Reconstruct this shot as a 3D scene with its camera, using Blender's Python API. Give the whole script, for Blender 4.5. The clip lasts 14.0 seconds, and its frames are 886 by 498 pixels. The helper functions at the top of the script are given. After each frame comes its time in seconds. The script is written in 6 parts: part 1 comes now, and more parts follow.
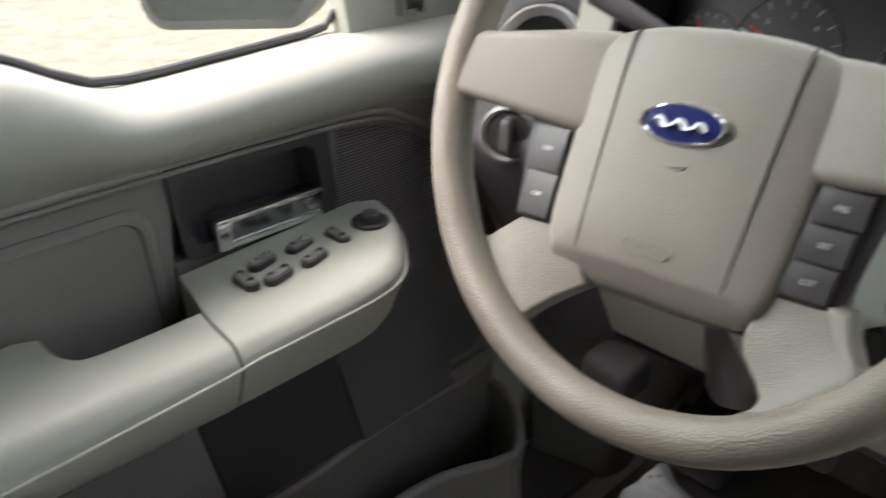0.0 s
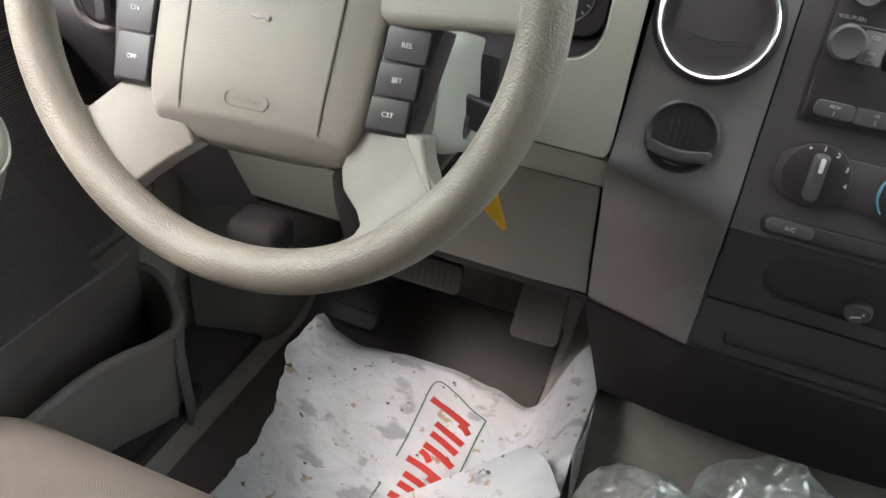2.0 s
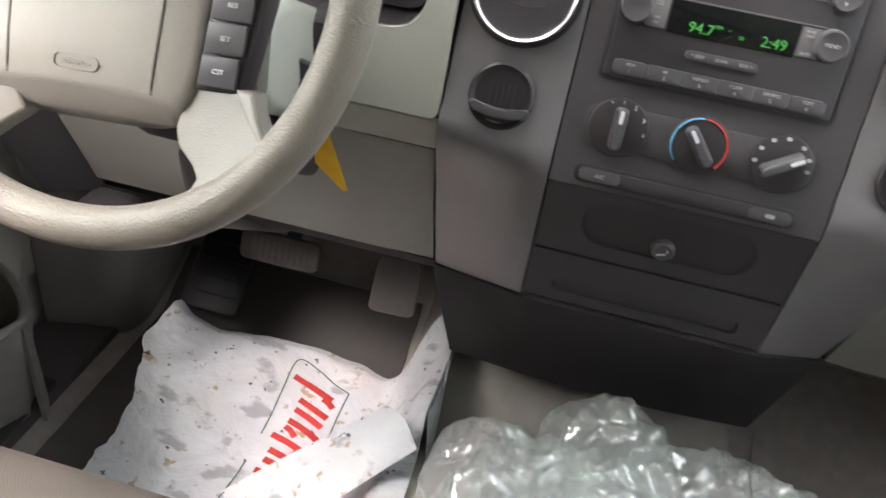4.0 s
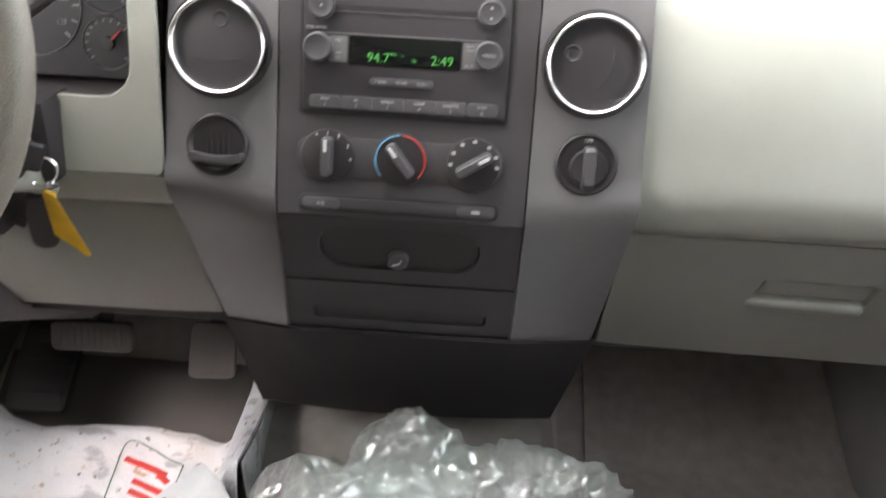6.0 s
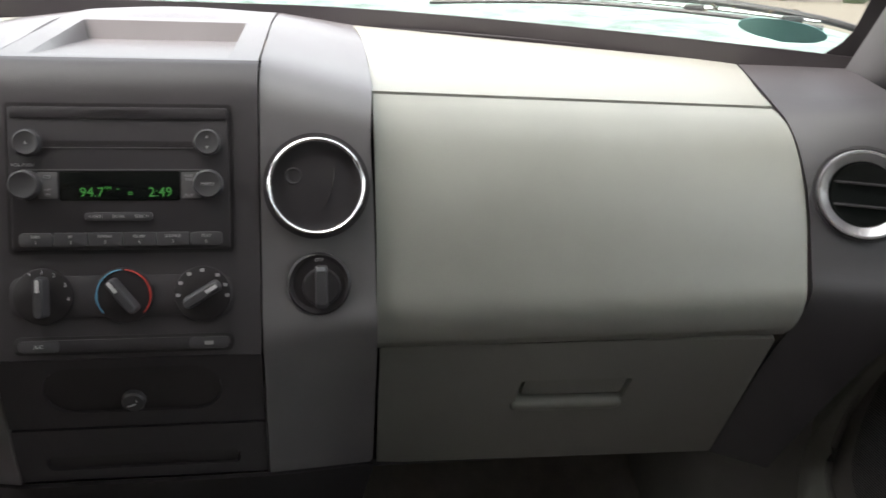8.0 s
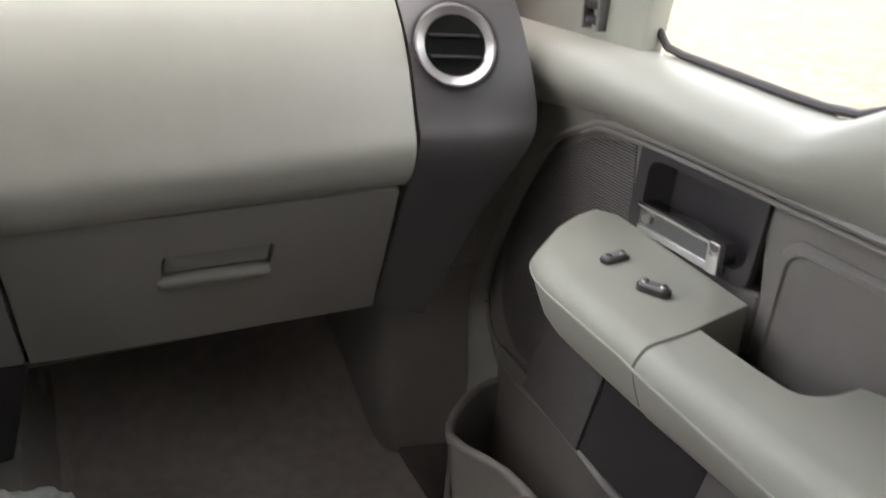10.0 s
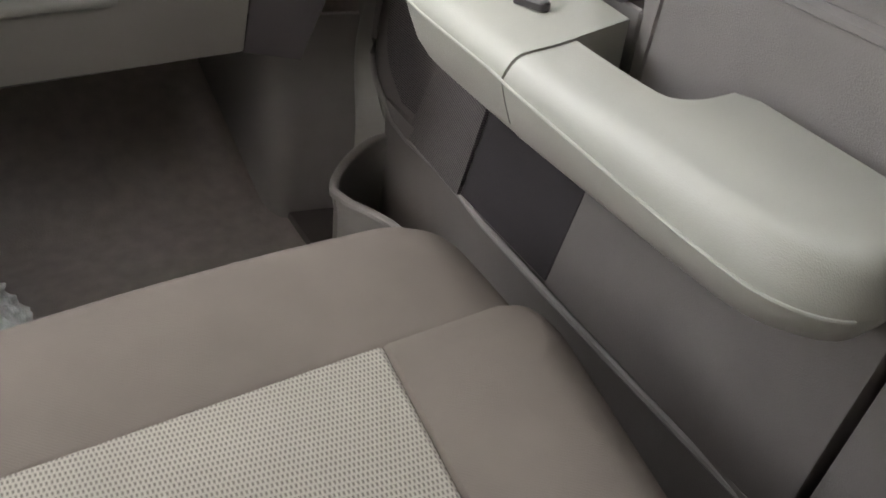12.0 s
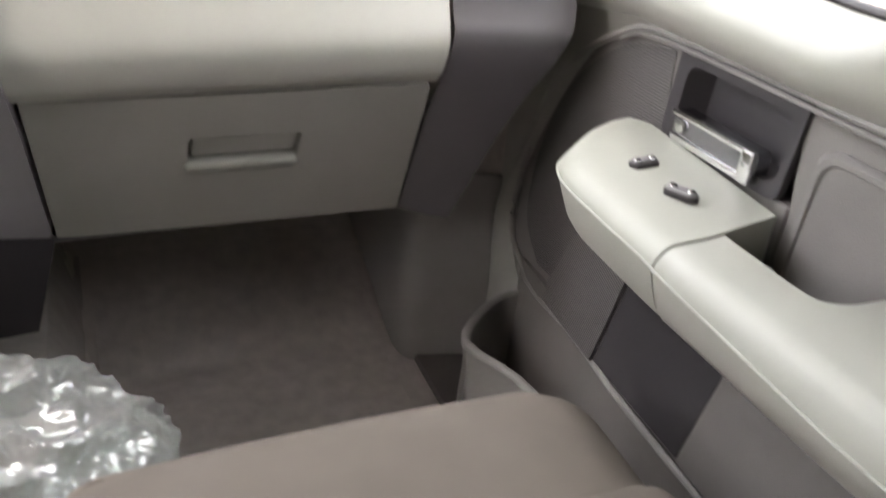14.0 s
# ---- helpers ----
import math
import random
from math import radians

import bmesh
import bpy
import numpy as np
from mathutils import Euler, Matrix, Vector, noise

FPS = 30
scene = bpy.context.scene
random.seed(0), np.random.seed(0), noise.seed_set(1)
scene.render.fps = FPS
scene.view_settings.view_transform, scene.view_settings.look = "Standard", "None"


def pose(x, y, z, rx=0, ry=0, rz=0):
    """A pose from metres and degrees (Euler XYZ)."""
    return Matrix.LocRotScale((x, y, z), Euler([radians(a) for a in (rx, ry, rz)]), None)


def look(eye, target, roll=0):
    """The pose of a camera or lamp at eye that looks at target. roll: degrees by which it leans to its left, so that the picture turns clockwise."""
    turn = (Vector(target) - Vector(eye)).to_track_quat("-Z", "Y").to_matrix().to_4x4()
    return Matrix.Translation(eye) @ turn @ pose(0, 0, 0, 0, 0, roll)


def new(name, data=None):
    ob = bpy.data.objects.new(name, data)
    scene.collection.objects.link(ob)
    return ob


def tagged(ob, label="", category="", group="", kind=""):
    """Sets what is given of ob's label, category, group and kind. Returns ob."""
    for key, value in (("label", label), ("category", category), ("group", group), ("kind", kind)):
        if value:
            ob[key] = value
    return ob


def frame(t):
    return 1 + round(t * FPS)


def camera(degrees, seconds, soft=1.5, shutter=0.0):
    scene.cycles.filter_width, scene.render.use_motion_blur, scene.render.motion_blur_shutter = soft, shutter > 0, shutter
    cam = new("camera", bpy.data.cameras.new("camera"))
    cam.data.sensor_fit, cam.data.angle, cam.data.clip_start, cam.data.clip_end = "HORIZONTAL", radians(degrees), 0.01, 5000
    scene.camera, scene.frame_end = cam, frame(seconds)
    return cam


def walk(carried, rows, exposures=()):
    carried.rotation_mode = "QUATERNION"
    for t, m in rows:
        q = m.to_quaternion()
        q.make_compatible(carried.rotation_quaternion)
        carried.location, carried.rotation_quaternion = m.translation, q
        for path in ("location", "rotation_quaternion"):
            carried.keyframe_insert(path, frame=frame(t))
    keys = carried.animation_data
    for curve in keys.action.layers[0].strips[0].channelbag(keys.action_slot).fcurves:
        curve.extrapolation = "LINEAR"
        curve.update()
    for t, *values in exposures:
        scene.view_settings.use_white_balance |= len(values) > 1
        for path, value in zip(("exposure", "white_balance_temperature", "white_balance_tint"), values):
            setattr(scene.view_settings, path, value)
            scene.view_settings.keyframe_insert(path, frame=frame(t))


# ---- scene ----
cam = camera(56.81, 14.0, shutter=0.5)

PATH = [
    (0, (-0.1984, -0.6016, 0.8673), (-1.1519, 0.3252, 0.1732), -0.05),
    (0.5, (-0.1727, -0.6022, 0.8832), (-0.9588, 0.4761, 0.1981), 2.82),
    (1, (-0.1551, -0.601, 0.8725), (-0.7368, 0.5536, 0.112), 3.15),
    (1.5, (-0.1497, -0.6085, 0.8656), (-0.586, 0.5631, 0.0368), 5.42),
    (2, (-0.1491, -0.6095, 0.8662), (-0.5426, 0.5593, 0.0124), 6.34),
    (2.5, (-0.1449, -0.6169, 0.8715), (-0.4758, 0.5607, 0.0033), 8.55),
    (2.7, (-0.1429, -0.6182, 0.8726), (-0.4565, 0.567, 0.0084), 9.38),
    (4.8, (-0.0406, -0.6798, 0.8538), (-0.148, 0.576, 0.0405), 7.33),
    (5, (-0.0196, -0.6852, 0.8632), (-0.1237, 0.5656, 0.0417), 6.39),
    (5.5, (0.0173, -0.7013, 0.8621), (-0.0702, 0.5865, 0.098), 3.93),
    (6, (0.056, -0.7, 0.8683), (0.028, 0.6263, 0.1682), 3.11),
    (6.5, (0.0849, -0.6926, 0.867), (0.0722, 0.7005, 0.311), 1.44),
    (7, (0.117, -0.6903, 0.8613), (0.123, 0.73, 0.3788), 0.65),
    (7.5, (0.1478, -0.6897, 0.8659), (0.2818, 0.7257, 0.3875), 1.75),
    (8, (0.1715, -0.6998, 0.8689), (0.3875, 0.7028, 0.383), 2.06),
    (8.5, (0.2029, -0.7244, 0.8706), (0.5121, 0.6608, 0.3852), 1.95),
    (8.7, (0.2273, -0.7427, 0.8719), (0.5997, 0.6275, 0.3882), 2.74),
    (10.8, (0.3249, -0.7839, 0.7993), (0.9646, 0.342, 0.0422), 2.48),
    (11, (0.3297, -0.7834, 0.7909), (0.9768, 0.315, 0.0005), 3.18),
    (11.5, (0.3431, -0.791, 0.7685), (0.9892, 0.2411, -0.1075), 4.47),
    (12, (0.3551, -0.7952, 0.7536), (1.009, 0.194, -0.1651), 5.38),
    (12.5, (0.3607, -0.7992, 0.7442), (1.0133, 0.16, -0.2067), 5.83),
    (13, (0.3522, -0.8017, 0.7478), (0.9884, 0.1708, -0.2007), 6.65),
    (13.5, (0.3267, -0.8021, 0.7681), (0.9141, 0.2841, -0.0834), 6.62),
    (14, (0.3121, -0.7956, 0.7987), (0.8389, 0.4043, 0.0688), 4.83),
]
EXPOSURE = [(0, 2.95, 6800, 24), (0.5, 3.02, 6800, 24), (2, 3.50, 6800, 23), (2.7, 3.57, 6800, 23), (5, 4.04, 6900, 28), (6, 4.02, 6900, 27), (7, 3.4, 6900, 26), (8, 2.55, 6900, 26), (8.5, 2.4, 6900, 27), (8.7, 2.4, 6900, 27), (10.8, 3.7, 7200, 33), (12.5, 3.85, 7200, 32), (13, 3.85, 7200, 32), (14, 4.15, 7150, 33)]
walk(cam, [(t, look(e, g, r)) for t, e, g, r in PATH], EXPOSURE)

# ---------- light ----------
world = bpy.data.worlds.new("sky")
scene.world = world
world.use_nodes = True
wn = world.node_tree.nodes
sky = wn.new("ShaderNodeTexSky")
sky.sky_type = "NISHITA"
sky.sun_disc = False
sky.sun_elevation, sky.sun_rotation = radians(54), radians(221)
sky.dust_density = 4.0
soft_sky = wn.new("ShaderNodeHueSaturation")
soft_sky.inputs["Saturation"].default_value = 0.25
world.node_tree.links.new(sky.outputs["Color"], soft_sky.inputs["Color"])
world.node_tree.links.new(soft_sky.outputs["Color"], wn["Background"].inputs["Color"])
wn["Background"].inputs["Strength"].default_value = 0.15
sun = new("sun", bpy.data.lights.new("sun", "SUN"))
sun.data.energy, sun.data.angle, sun.data.color = 0.11, radians(24), (1.0, 0.97, 0.92)
sun.matrix_basis = look((-0.48, -0.55, 1.0), (0.0, 0.0, 0.0))


# ---------- materials ----------
def material(name, color, rough=0.6, metal=0.0, grain=0.0, grain_size=900.0, mottle=0.08, mottle_size=14.0, coat=0.0, spec=0.5, kind="noise"):
    m = bpy.data.materials.new(name)
    m.use_nodes = True
    nt = m.node_tree
    b = nt.nodes["Principled BSDF"]
    b.inputs["Roughness"].default_value, b.inputs["Metallic"].default_value = rough, metal
    b.inputs["Specular IOR Level"].default_value = spec
    b.inputs["Coat Weight"].default_value = coat
    co = nt.nodes.new("ShaderNodeTexCoord")
    n1 = nt.nodes.new("ShaderNodeTexNoise")
    n1.inputs["Scale"].default_value, n1.inputs["Detail"].default_value = mottle_size, 6
    nt.links.new(co.outputs["Object"], n1.inputs["Vector"])
    ramp = nt.nodes.new("ShaderNodeMapRange")
    ramp.inputs["From Min"].default_value, ramp.inputs["From Max"].default_value = 0.3, 0.7
    ramp.inputs["To Min"].default_value, ramp.inputs["To Max"].default_value = 1 - mottle, 1 + mottle
    nt.links.new(n1.outputs["Fac"], ramp.inputs["Value"])
    mix = nt.nodes.new("ShaderNodeMix")
    mix.data_type, mix.blend_type = "RGBA", "MULTIPLY"
    mix.inputs["Factor"].default_value = 1.0
    mix.inputs["A"].default_value = (*color, 1)
    nt.links.new(ramp.outputs["Result"], mix.inputs["B"])
    nt.links.new(mix.outputs["Result"], b.inputs["Base Color"])
    rr = nt.nodes.new("ShaderNodeMapRange")
    rr.inputs["To Min"].default_value, rr.inputs["To Max"].default_value = max(rough - 0.07, 0.02), min(rough + 0.07, 1)
    nt.links.new(n1.outputs["Fac"], rr.inputs["Value"])
    nt.links.new(rr.outputs["Result"], b.inputs["Roughness"])
    if grain:
        if kind == "pebble":
            g = nt.nodes.new("ShaderNodeTexVoronoi")
            g.inputs["Scale"].default_value = grain_size
            out = g.outputs["Distance"]
        else:
            g = nt.nodes.new("ShaderNodeTexNoise")
            g.inputs["Scale"].default_value, g.inputs["Detail"].default_value = grain_size, 4
            out = g.outputs["Fac"]
        nt.links.new(co.outputs["Object"], g.inputs["Vector"])
        bump = nt.nodes.new("ShaderNodeBump")
        bump.inputs["Strength"].default_value, bump.inputs["Distance"].default_value = grain, 0.0008
        nt.links.new(out, bump.inputs["Height"])
        nt.links.new(bump.outputs["Normal"], b.inputs["Normal"])
    return m


def weave(name, light, dark, sx, sy, bump_amount=0.6, rough=0.9):
    """Knit cloth: rows of small oval holes, offset row by row."""
    m = material(name, light, rough, mottle=0.07, mottle_size=9, spec=0.2)
    nt = m.node_tree
    b = nt.nodes["Principled BSDF"]
    co = [n for n in nt.nodes if n.type == "TEX_COORD"][0]
    mp = nt.nodes.new("ShaderNodeMapping")
    mp.inputs["Rotation"].default_value = (0, 0, radians(8))
    mp.inputs["Scale"].default_value = (sx, sy, sx)
    nt.links.new(co.outputs["Object"], mp.inputs["Vector"])
    br = nt.nodes.new("ShaderNodeTexBrick")
    br.offset = 0.5
    br.inputs["Scale"].default_value = 1.0
    br.inputs["Mortar Size"].default_value, br.inputs["Mortar Smooth"].default_value = 0.20, 0.7
    br.inputs["Brick Width"].default_value, br.inputs["Row Height"].default_value = 0.44, 0.62
    nt.links.new(mp.outputs["Vector"], br.inputs["Vector"])
    mix = [n for n in nt.nodes if n.type == "MIX"][0]
    m2 = nt.nodes.new("ShaderNodeMix")
    m2.data_type = "RGBA"
    m2.inputs["B"].default_value = (*dark, 1)
    nt.links.new(mix.outputs["Result"], m2.inputs["A"])
    inv = nt.nodes.new("ShaderNodeMath")
    inv.operation, inv.inputs[0].default_value = "SUBTRACT", 1.0
    nt.links.new(br.outputs["Fac"], inv.inputs[1])
    nt.links.new(inv.outputs["Value"], m2.inputs["Factor"])
    nt.links.new(m2.outputs["Result"], b.inputs["Base Color"])
    bump = nt.nodes.new("ShaderNodeBump")
    bump.inputs["Strength"].default_value, bump.inputs["Distance"].default_value = bump_amount, 0.0012
    nt.links.new(br.outputs["Fac"], bump.inputs["Height"])
    nt.links.new(bump.outputs["Normal"], b.inputs["Normal"])
    return m


def clear(name, tint=(1, 1, 1), rough=0.02, see=0.85):
    m = bpy.data.materials.new(name)
    m.use_nodes = True
    nt = m.node_tree
    b = nt.nodes["Principled BSDF"]
    b.inputs["Base Color"].default_value = (*tint, 1)
    b.inputs["Roughness"].default_value = rough
    b.inputs["Transmission Weight"].default_value = 0.0
    tr = nt.nodes.new("ShaderNodeBsdfTransparent")
    tr.inputs["Color"].default_value = (*tint, 1)
    mx = nt.nodes.new("ShaderNodeMixShader")
    mx.inputs["Fac"].default_value = see
    nt.links.new(b.outputs["BSDF"], mx.inputs[1])
    nt.links.new(tr.outputs["BSDF"], mx.inputs[2])
    nt.links.new(mx.outputs["Shader"], nt.nodes["Material Output"].inputs["Surface"])
    return m


def glow(name, color, power):
    m = bpy.data.materials.new(name)
    m.use_nodes = True
    b = m.node_tree.nodes["Principled BSDF"]
    b.inputs["Base Color"].default_value = (0.01, 0.01, 0.01, 1)
    b.inputs["Emission Color"].default_value, b.inputs["Emission Strength"].default_value = (*color, 1), power
    return m


PEBBLE = material("pebble_plastic", (0.346, 0.358, 0.308), 0.45, grain=0.2, grain_size=900, kind="pebble", mottle=0.04)
PEBBLE_SOFT = material("pebble_soft_pad", (0.346, 0.356, 0.310), 0.36, grain=0.16, grain_size=1100, kind="pebble", mottle=0.04)
GREY = material("grey_plastic", (0.154, 0.151, 0.151), 0.36, grain=0.18, grain_size=1200, kind="pebble", mottle=0.06, spec=0.85)
CAP_GREY = material("end_cap_plastic", (0.078, 0.075, 0.077), 0.42, grain=0.2, grain_size=1200, kind="pebble", mottle=0.06)
CHARCOAL = material("charcoal_plastic", (0.043, 0.040, 0.042), 0.48, grain=0.2, grain_size=1400, mottle=0.08)
STACK = material("stack_plastic", (0.062, 0.058, 0.060), 0.48, grain=0.2, grain_size=1300, kind="pebble", mottle=0.06)
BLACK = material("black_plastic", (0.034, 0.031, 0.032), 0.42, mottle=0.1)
MATTE = material("matte_charcoal", (0.030, 0.027, 0.028), 0.8, grain=0.3, grain_size=900, mottle=0.08, spec=0.3)
KNOB = material("soft_touch_grey", (0.078, 0.077, 0.079), 0.38, grain=0.1, grain_size=1500)
TAUPE_PANEL = material("door_panel_grey", (0.18, 0.17, 0.16), 0.58, grain=0.3, grain_size=700, kind="pebble")
MIDGREY = material("mid_grey_trim", (0.24, 0.235, 0.22), 0.5, grain=0.3, grain_size=900, kind="pebble")
EDGE_TRIM = material("edge_trim", (0.29, 0.29, 0.26), 0.5, grain=0.25, grain_size=900, kind="pebble")
DARK_INSERT = material("dark_door_insert", (0.036, 0.033, 0.035), 0.7, grain=0.5, grain_size=600)
LEATHER = material("wheel_leather", (0.228, 0.208, 0.171), 0.36, grain=0.65, grain_size=620, kind="pebble", mottle=0.16, mottle_size=17)
WHEEL_PLASTIC = material("wheel_plastic", (0.268, 0.254, 0.220), 0.48, grain=0.22, grain_size=900, kind="pebble", mottle=0.05)
# wheel plastic darkened to offset the strong light on the lower spokes
SPOKE_DIMMED = material("wheel_plastic_dimmed", (0.205, 0.191, 0.161), 0.42, grain=0.3, grain_size=800, kind="pebble", mottle=0.08)
# darker copy of PEBBLE: shade on the lower dash put into the colour
PEBBLE_SHADED = material("pebble_plastic_shaded", (0.242, 0.244, 0.215), 0.5, grain=0.22, grain_size=900, kind="pebble", mottle=0.05)
CLOTH = material("taupe_cloth", (0.160, 0.139, 0.118), 0.9, grain=0.6, grain_size=1500, mottle=0.08, spec=0.2)
tw = CLOTH.node_tree
twill = tw.nodes.new("ShaderNodeTexWave")
twill.bands_direction = "DIAGONAL"
twill.inputs["Scale"].default_value, twill.inputs["Distortion"].default_value = 210, 0.6
twill_at = [n for n in tw.nodes if n.type == "TEX_COORD"][0]
tw.links.new(twill_at.outputs["Object"], twill.inputs["Vector"])
twill_bump = tw.nodes.new("ShaderNodeBump")
twill_bump.inputs["Strength"].default_value, twill_bump.inputs["Distance"].default_value = 0.22, 0.0004
tw.links.new(twill.outputs["Fac"], twill_bump.inputs["Height"])
tw.links.new([n for n in tw.nodes if n.type == "BUMP" and n != twill_bump][0].outputs["Normal"], twill_bump.inputs["Normal"])
tw.links.new(twill_bump.outputs["Normal"], tw.nodes["Principled BSDF"].inputs["Normal"])
MESHCLOTH = weave("knit_cloth", (0.345, 0.328, 0.278), (0.150, 0.138, 0.118), 148, 140)
CARPET = material("carpet", (0.42, 0.385, 0.36), 0.95, grain=1.0, grain_size=420, mottle=0.10, mottle_size=40, spec=0.1)
CARPET_GREY = material("carpet_grey", (0.30, 0.285, 0.26), 0.95, grain=1.0, grain_size=420, mottle=0.07, mottle_size=40, spec=0.1)
RUBBER = material("rubber_mat", (0.095, 0.086, 0.081), 0.75, grain=0.4, grain_size=300)
CHROME = material("chrome", (0.9, 0.9, 0.9), 0.16, metal=1.0, mottle=0.02)
SATIN = material("satin_metal", (0.62, 0.62, 0.62), 0.24, metal=1.0, mottle=0.04)
DIM_INK = material("dim_print", (0.46, 0.45, 0.45), 0.6)
BRIGHT_RING = material("bright_chrome", (0.95, 0.95, 0.95), 0.15, metal=1.0, mottle=0.02)
# chrome with a dark reflection put into its colour
CHROME_DARKENED = material("chrome_dark_reflection", (0.31, 0.31, 0.33), 0.2, metal=1.0, mottle=0.05)
SATIN_RING = material("satin_chrome_ring", (0.96, 0.96, 0.96), 0.36, metal=1.0, mottle=0.02)
WHITE_INK = material("white_print", (0.72, 0.72, 0.72), 0.6)
RED_INK = material("red_print", (0.55, 0.05, 0.04), 0.6)
BLUE_INK = material("blue_print", (0.12, 0.36, 0.55), 0.6)
GREEN_INK = material("green_print", (0.05, 0.12, 0.08), 0.7)
YELLOW = material("yellow_tag", (0.80, 0.46, 0.02), 0.5, mottle=0.12, mottle_size=60)
EMBLEM_BLUE = material("emblem_blue", (0.012, 0.02, 0.12), 0.15, coat=0.8)
LCD = glow("green_segments", (0.1, 0.95, 0.15), 0.035)
SCREEN = material("dark_screen", (0.008, 0.010, 0.009), 0.12)
HEADLINER = material("headliner", (0.46, 0.45, 0.42), 0.95, grain=0.5, grain_size=500)
TINTED = clear("tinted_glass", (0.07, 0.08, 0.08), 0.02, 0.9)
GLASS = clear("window_glass", (0.90, 0.97, 0.94), 0.01, 0.94)
WRAP = clear("clear_film", (0.93, 0.985, 0.96), 0.11, 0.60)
WRAP.node_tree.nodes["Principled BSDF"].inputs["Base Color"].default_value = (0.86, 0.92, 0.89, 1)
WRAP.node_tree.nodes["Principled BSDF"].inputs["Metallic"].default_value = 0.22
WRAP.node_tree.nodes["Principled BSDF"].inputs["Specular IOR Level"].default_value = 1.0
WRAP.node_tree.nodes["Principled BSDF"].inputs["IOR"].default_value = 2.3
WRAP.node_tree.nodes["Principled BSDF"].inputs["Coat Weight"].default_value = 0.6


# ---------- mesh helpers ----------
def part(name, bm, mat, parent=None, label="", smooth=35):
    me = bpy.data.meshes.new(name)
    bmesh.ops.recalc_face_normals(bm, faces=bm.faces)
    bm.to_mesh(me)
    bm.free()
    if smooth:
        me.polygons.foreach_set("use_smooth", [True] * len(me.polygons))
        me.set_sharp_from_angle(angle=radians(smooth))
    me.materials.append(mat)
    ob = new(name, me)
    if parent is not None:
        ob.parent = parent
        ob.matrix_parent_inverse = base_of(parent).inverted()
    if label:
        tagged(ob, label)
    return ob


def base_of(ob):
    m = ob.matrix_basis.copy()
    while ob.parent is not None:
        m = ob.parent.matrix_basis @ ob.matrix_parent_inverse @ m
        ob = ob.parent
    return m


def thing(name, at, label, category, group="", kind=""):
    ob = new(name)
    ob.empty_display_size = 0.02
    ob.matrix_basis = Matrix.Translation(at)
    return tagged(ob, label, category, group, kind)


def solo(name, bm, mat, label, category, group="", kind="", smooth=35):
    return tagged(part(name, bm, mat, None, smooth=smooth), label, category, group, kind)


def V(*a):
    return Vector(a)


def spline(pts, n):
    """n + 1 points on a smooth curve through pts (tuples of any length)."""
    p = [np.array(q, float) for q in pts]
    p = [2 * p[0] - p[1]] + p + [2 * p[-1] - p[-2]]
    out = []
    segs = len(pts) - 1
    for k in range(n + 1):
        s = min(k / n * segs, segs - 1e-9)
        i, t = int(s), s - int(s)
        a, b, c, d = p[i:i + 4]
        out.append(0.5 * (2 * b + (c - a) * t + (2 * a - 5 * b + 4 * c - d) * t * t + (3 * b - a - 3 * c + d) * t ** 3))
    return out


def sheet(fn, nu, nv, th=0.003, wrap=False):
    """A surface fn(u, v), 0..1, of that thickness; the second side lies behind it."""
    bm = bmesh.new()
    P = [[Vector(fn(i / nu, j / nv)) for j in range(nv + 1)] for i in range(nu + 1)]
    N = []
    for i in range(nu + 1):
        row = []
        for j in range(nv + 1):
            a = P[min(i + 1, nu)][j] - P[max(i - 1, 0)][j]
            b = P[i][min(j + 1, nv)] - P[i][max(j - 1, 0)]
            n = a.cross(b)
            row.append(n.normalized() if n.length > 1e-12 else V(0, 0, 1))
        N.append(row)
    top = [[bm.verts.new(P[i][j]) for j in range(nv + 1)] for i in range(nu + 1)]
    for i in range(nu):
        for j in range(nv):
            bm.faces.new((top[i][j], top[i + 1][j], top[i + 1][j + 1], top[i][j + 1]))
    if th:
        bot = [[bm.verts.new(P[i][j] - N[i][j] * th) for j in range(nv + 1)] for i in range(nu + 1)]
        for i in range(nu):
            for j in range(nv):
                bm.faces.new((bot[i][j], bot[i][j + 1], bot[i + 1][j + 1], bot[i + 1][j]))
        rim = [(i, 0) for i in range(nu)] + [(nu, j) for j in range(nv)] + [(i, nv) for i in range(nu, 0, -1)] + [(0, j) for j in range(nv, 0, -1)]
        for k in range(len(rim)):
            (a, b), (c, d) = rim[k], rim[(k + 1) % len(rim)]
            bm.faces.new((top[a][b], bot[a][b], bot[c][d], top[c][d]))
    return bm


def ruled(A, B, n=8, m=24, th=0.003, bulge=None):
    """A panel between two edge curves."""
    a, b = spline(A, m), spline(B, m)

    def fn(u, v):
        k = min(int(round(v * m)), m)
        p = a[k] * (1 - u) + b[k] * u
        if bulge is not None:
            p = p + np.array(bulge) * math.sin(math.pi * u) * math.sin(math.pi * v) ** 0.7
        return p
    return sheet(fn, n, m, th)


def prism(pts, vec, bevel=0.0, seg=3):
    """A flat outline pushed along vec, its edges rounded."""
    bm = bmesh.new()
    f = bm.faces.new([bm.verts.new(p) for p in pts])
    ex = bmesh.ops.extrude_face_region(bm, geom=[f])
    bmesh.ops.translate(bm, vec=Vector(vec), verts=[v for v in ex["geom"] if isinstance(v, bmesh.types.BMVert)])
    bmesh.ops.recalc_face_normals(bm, faces=bm.faces)
    if bevel:
        bmesh.ops.bevel(bm, geom=list(bm.edges), offset=bevel, segments=seg, profile=0.5, affect="EDGES", clamp_overlap=True)
    return bm


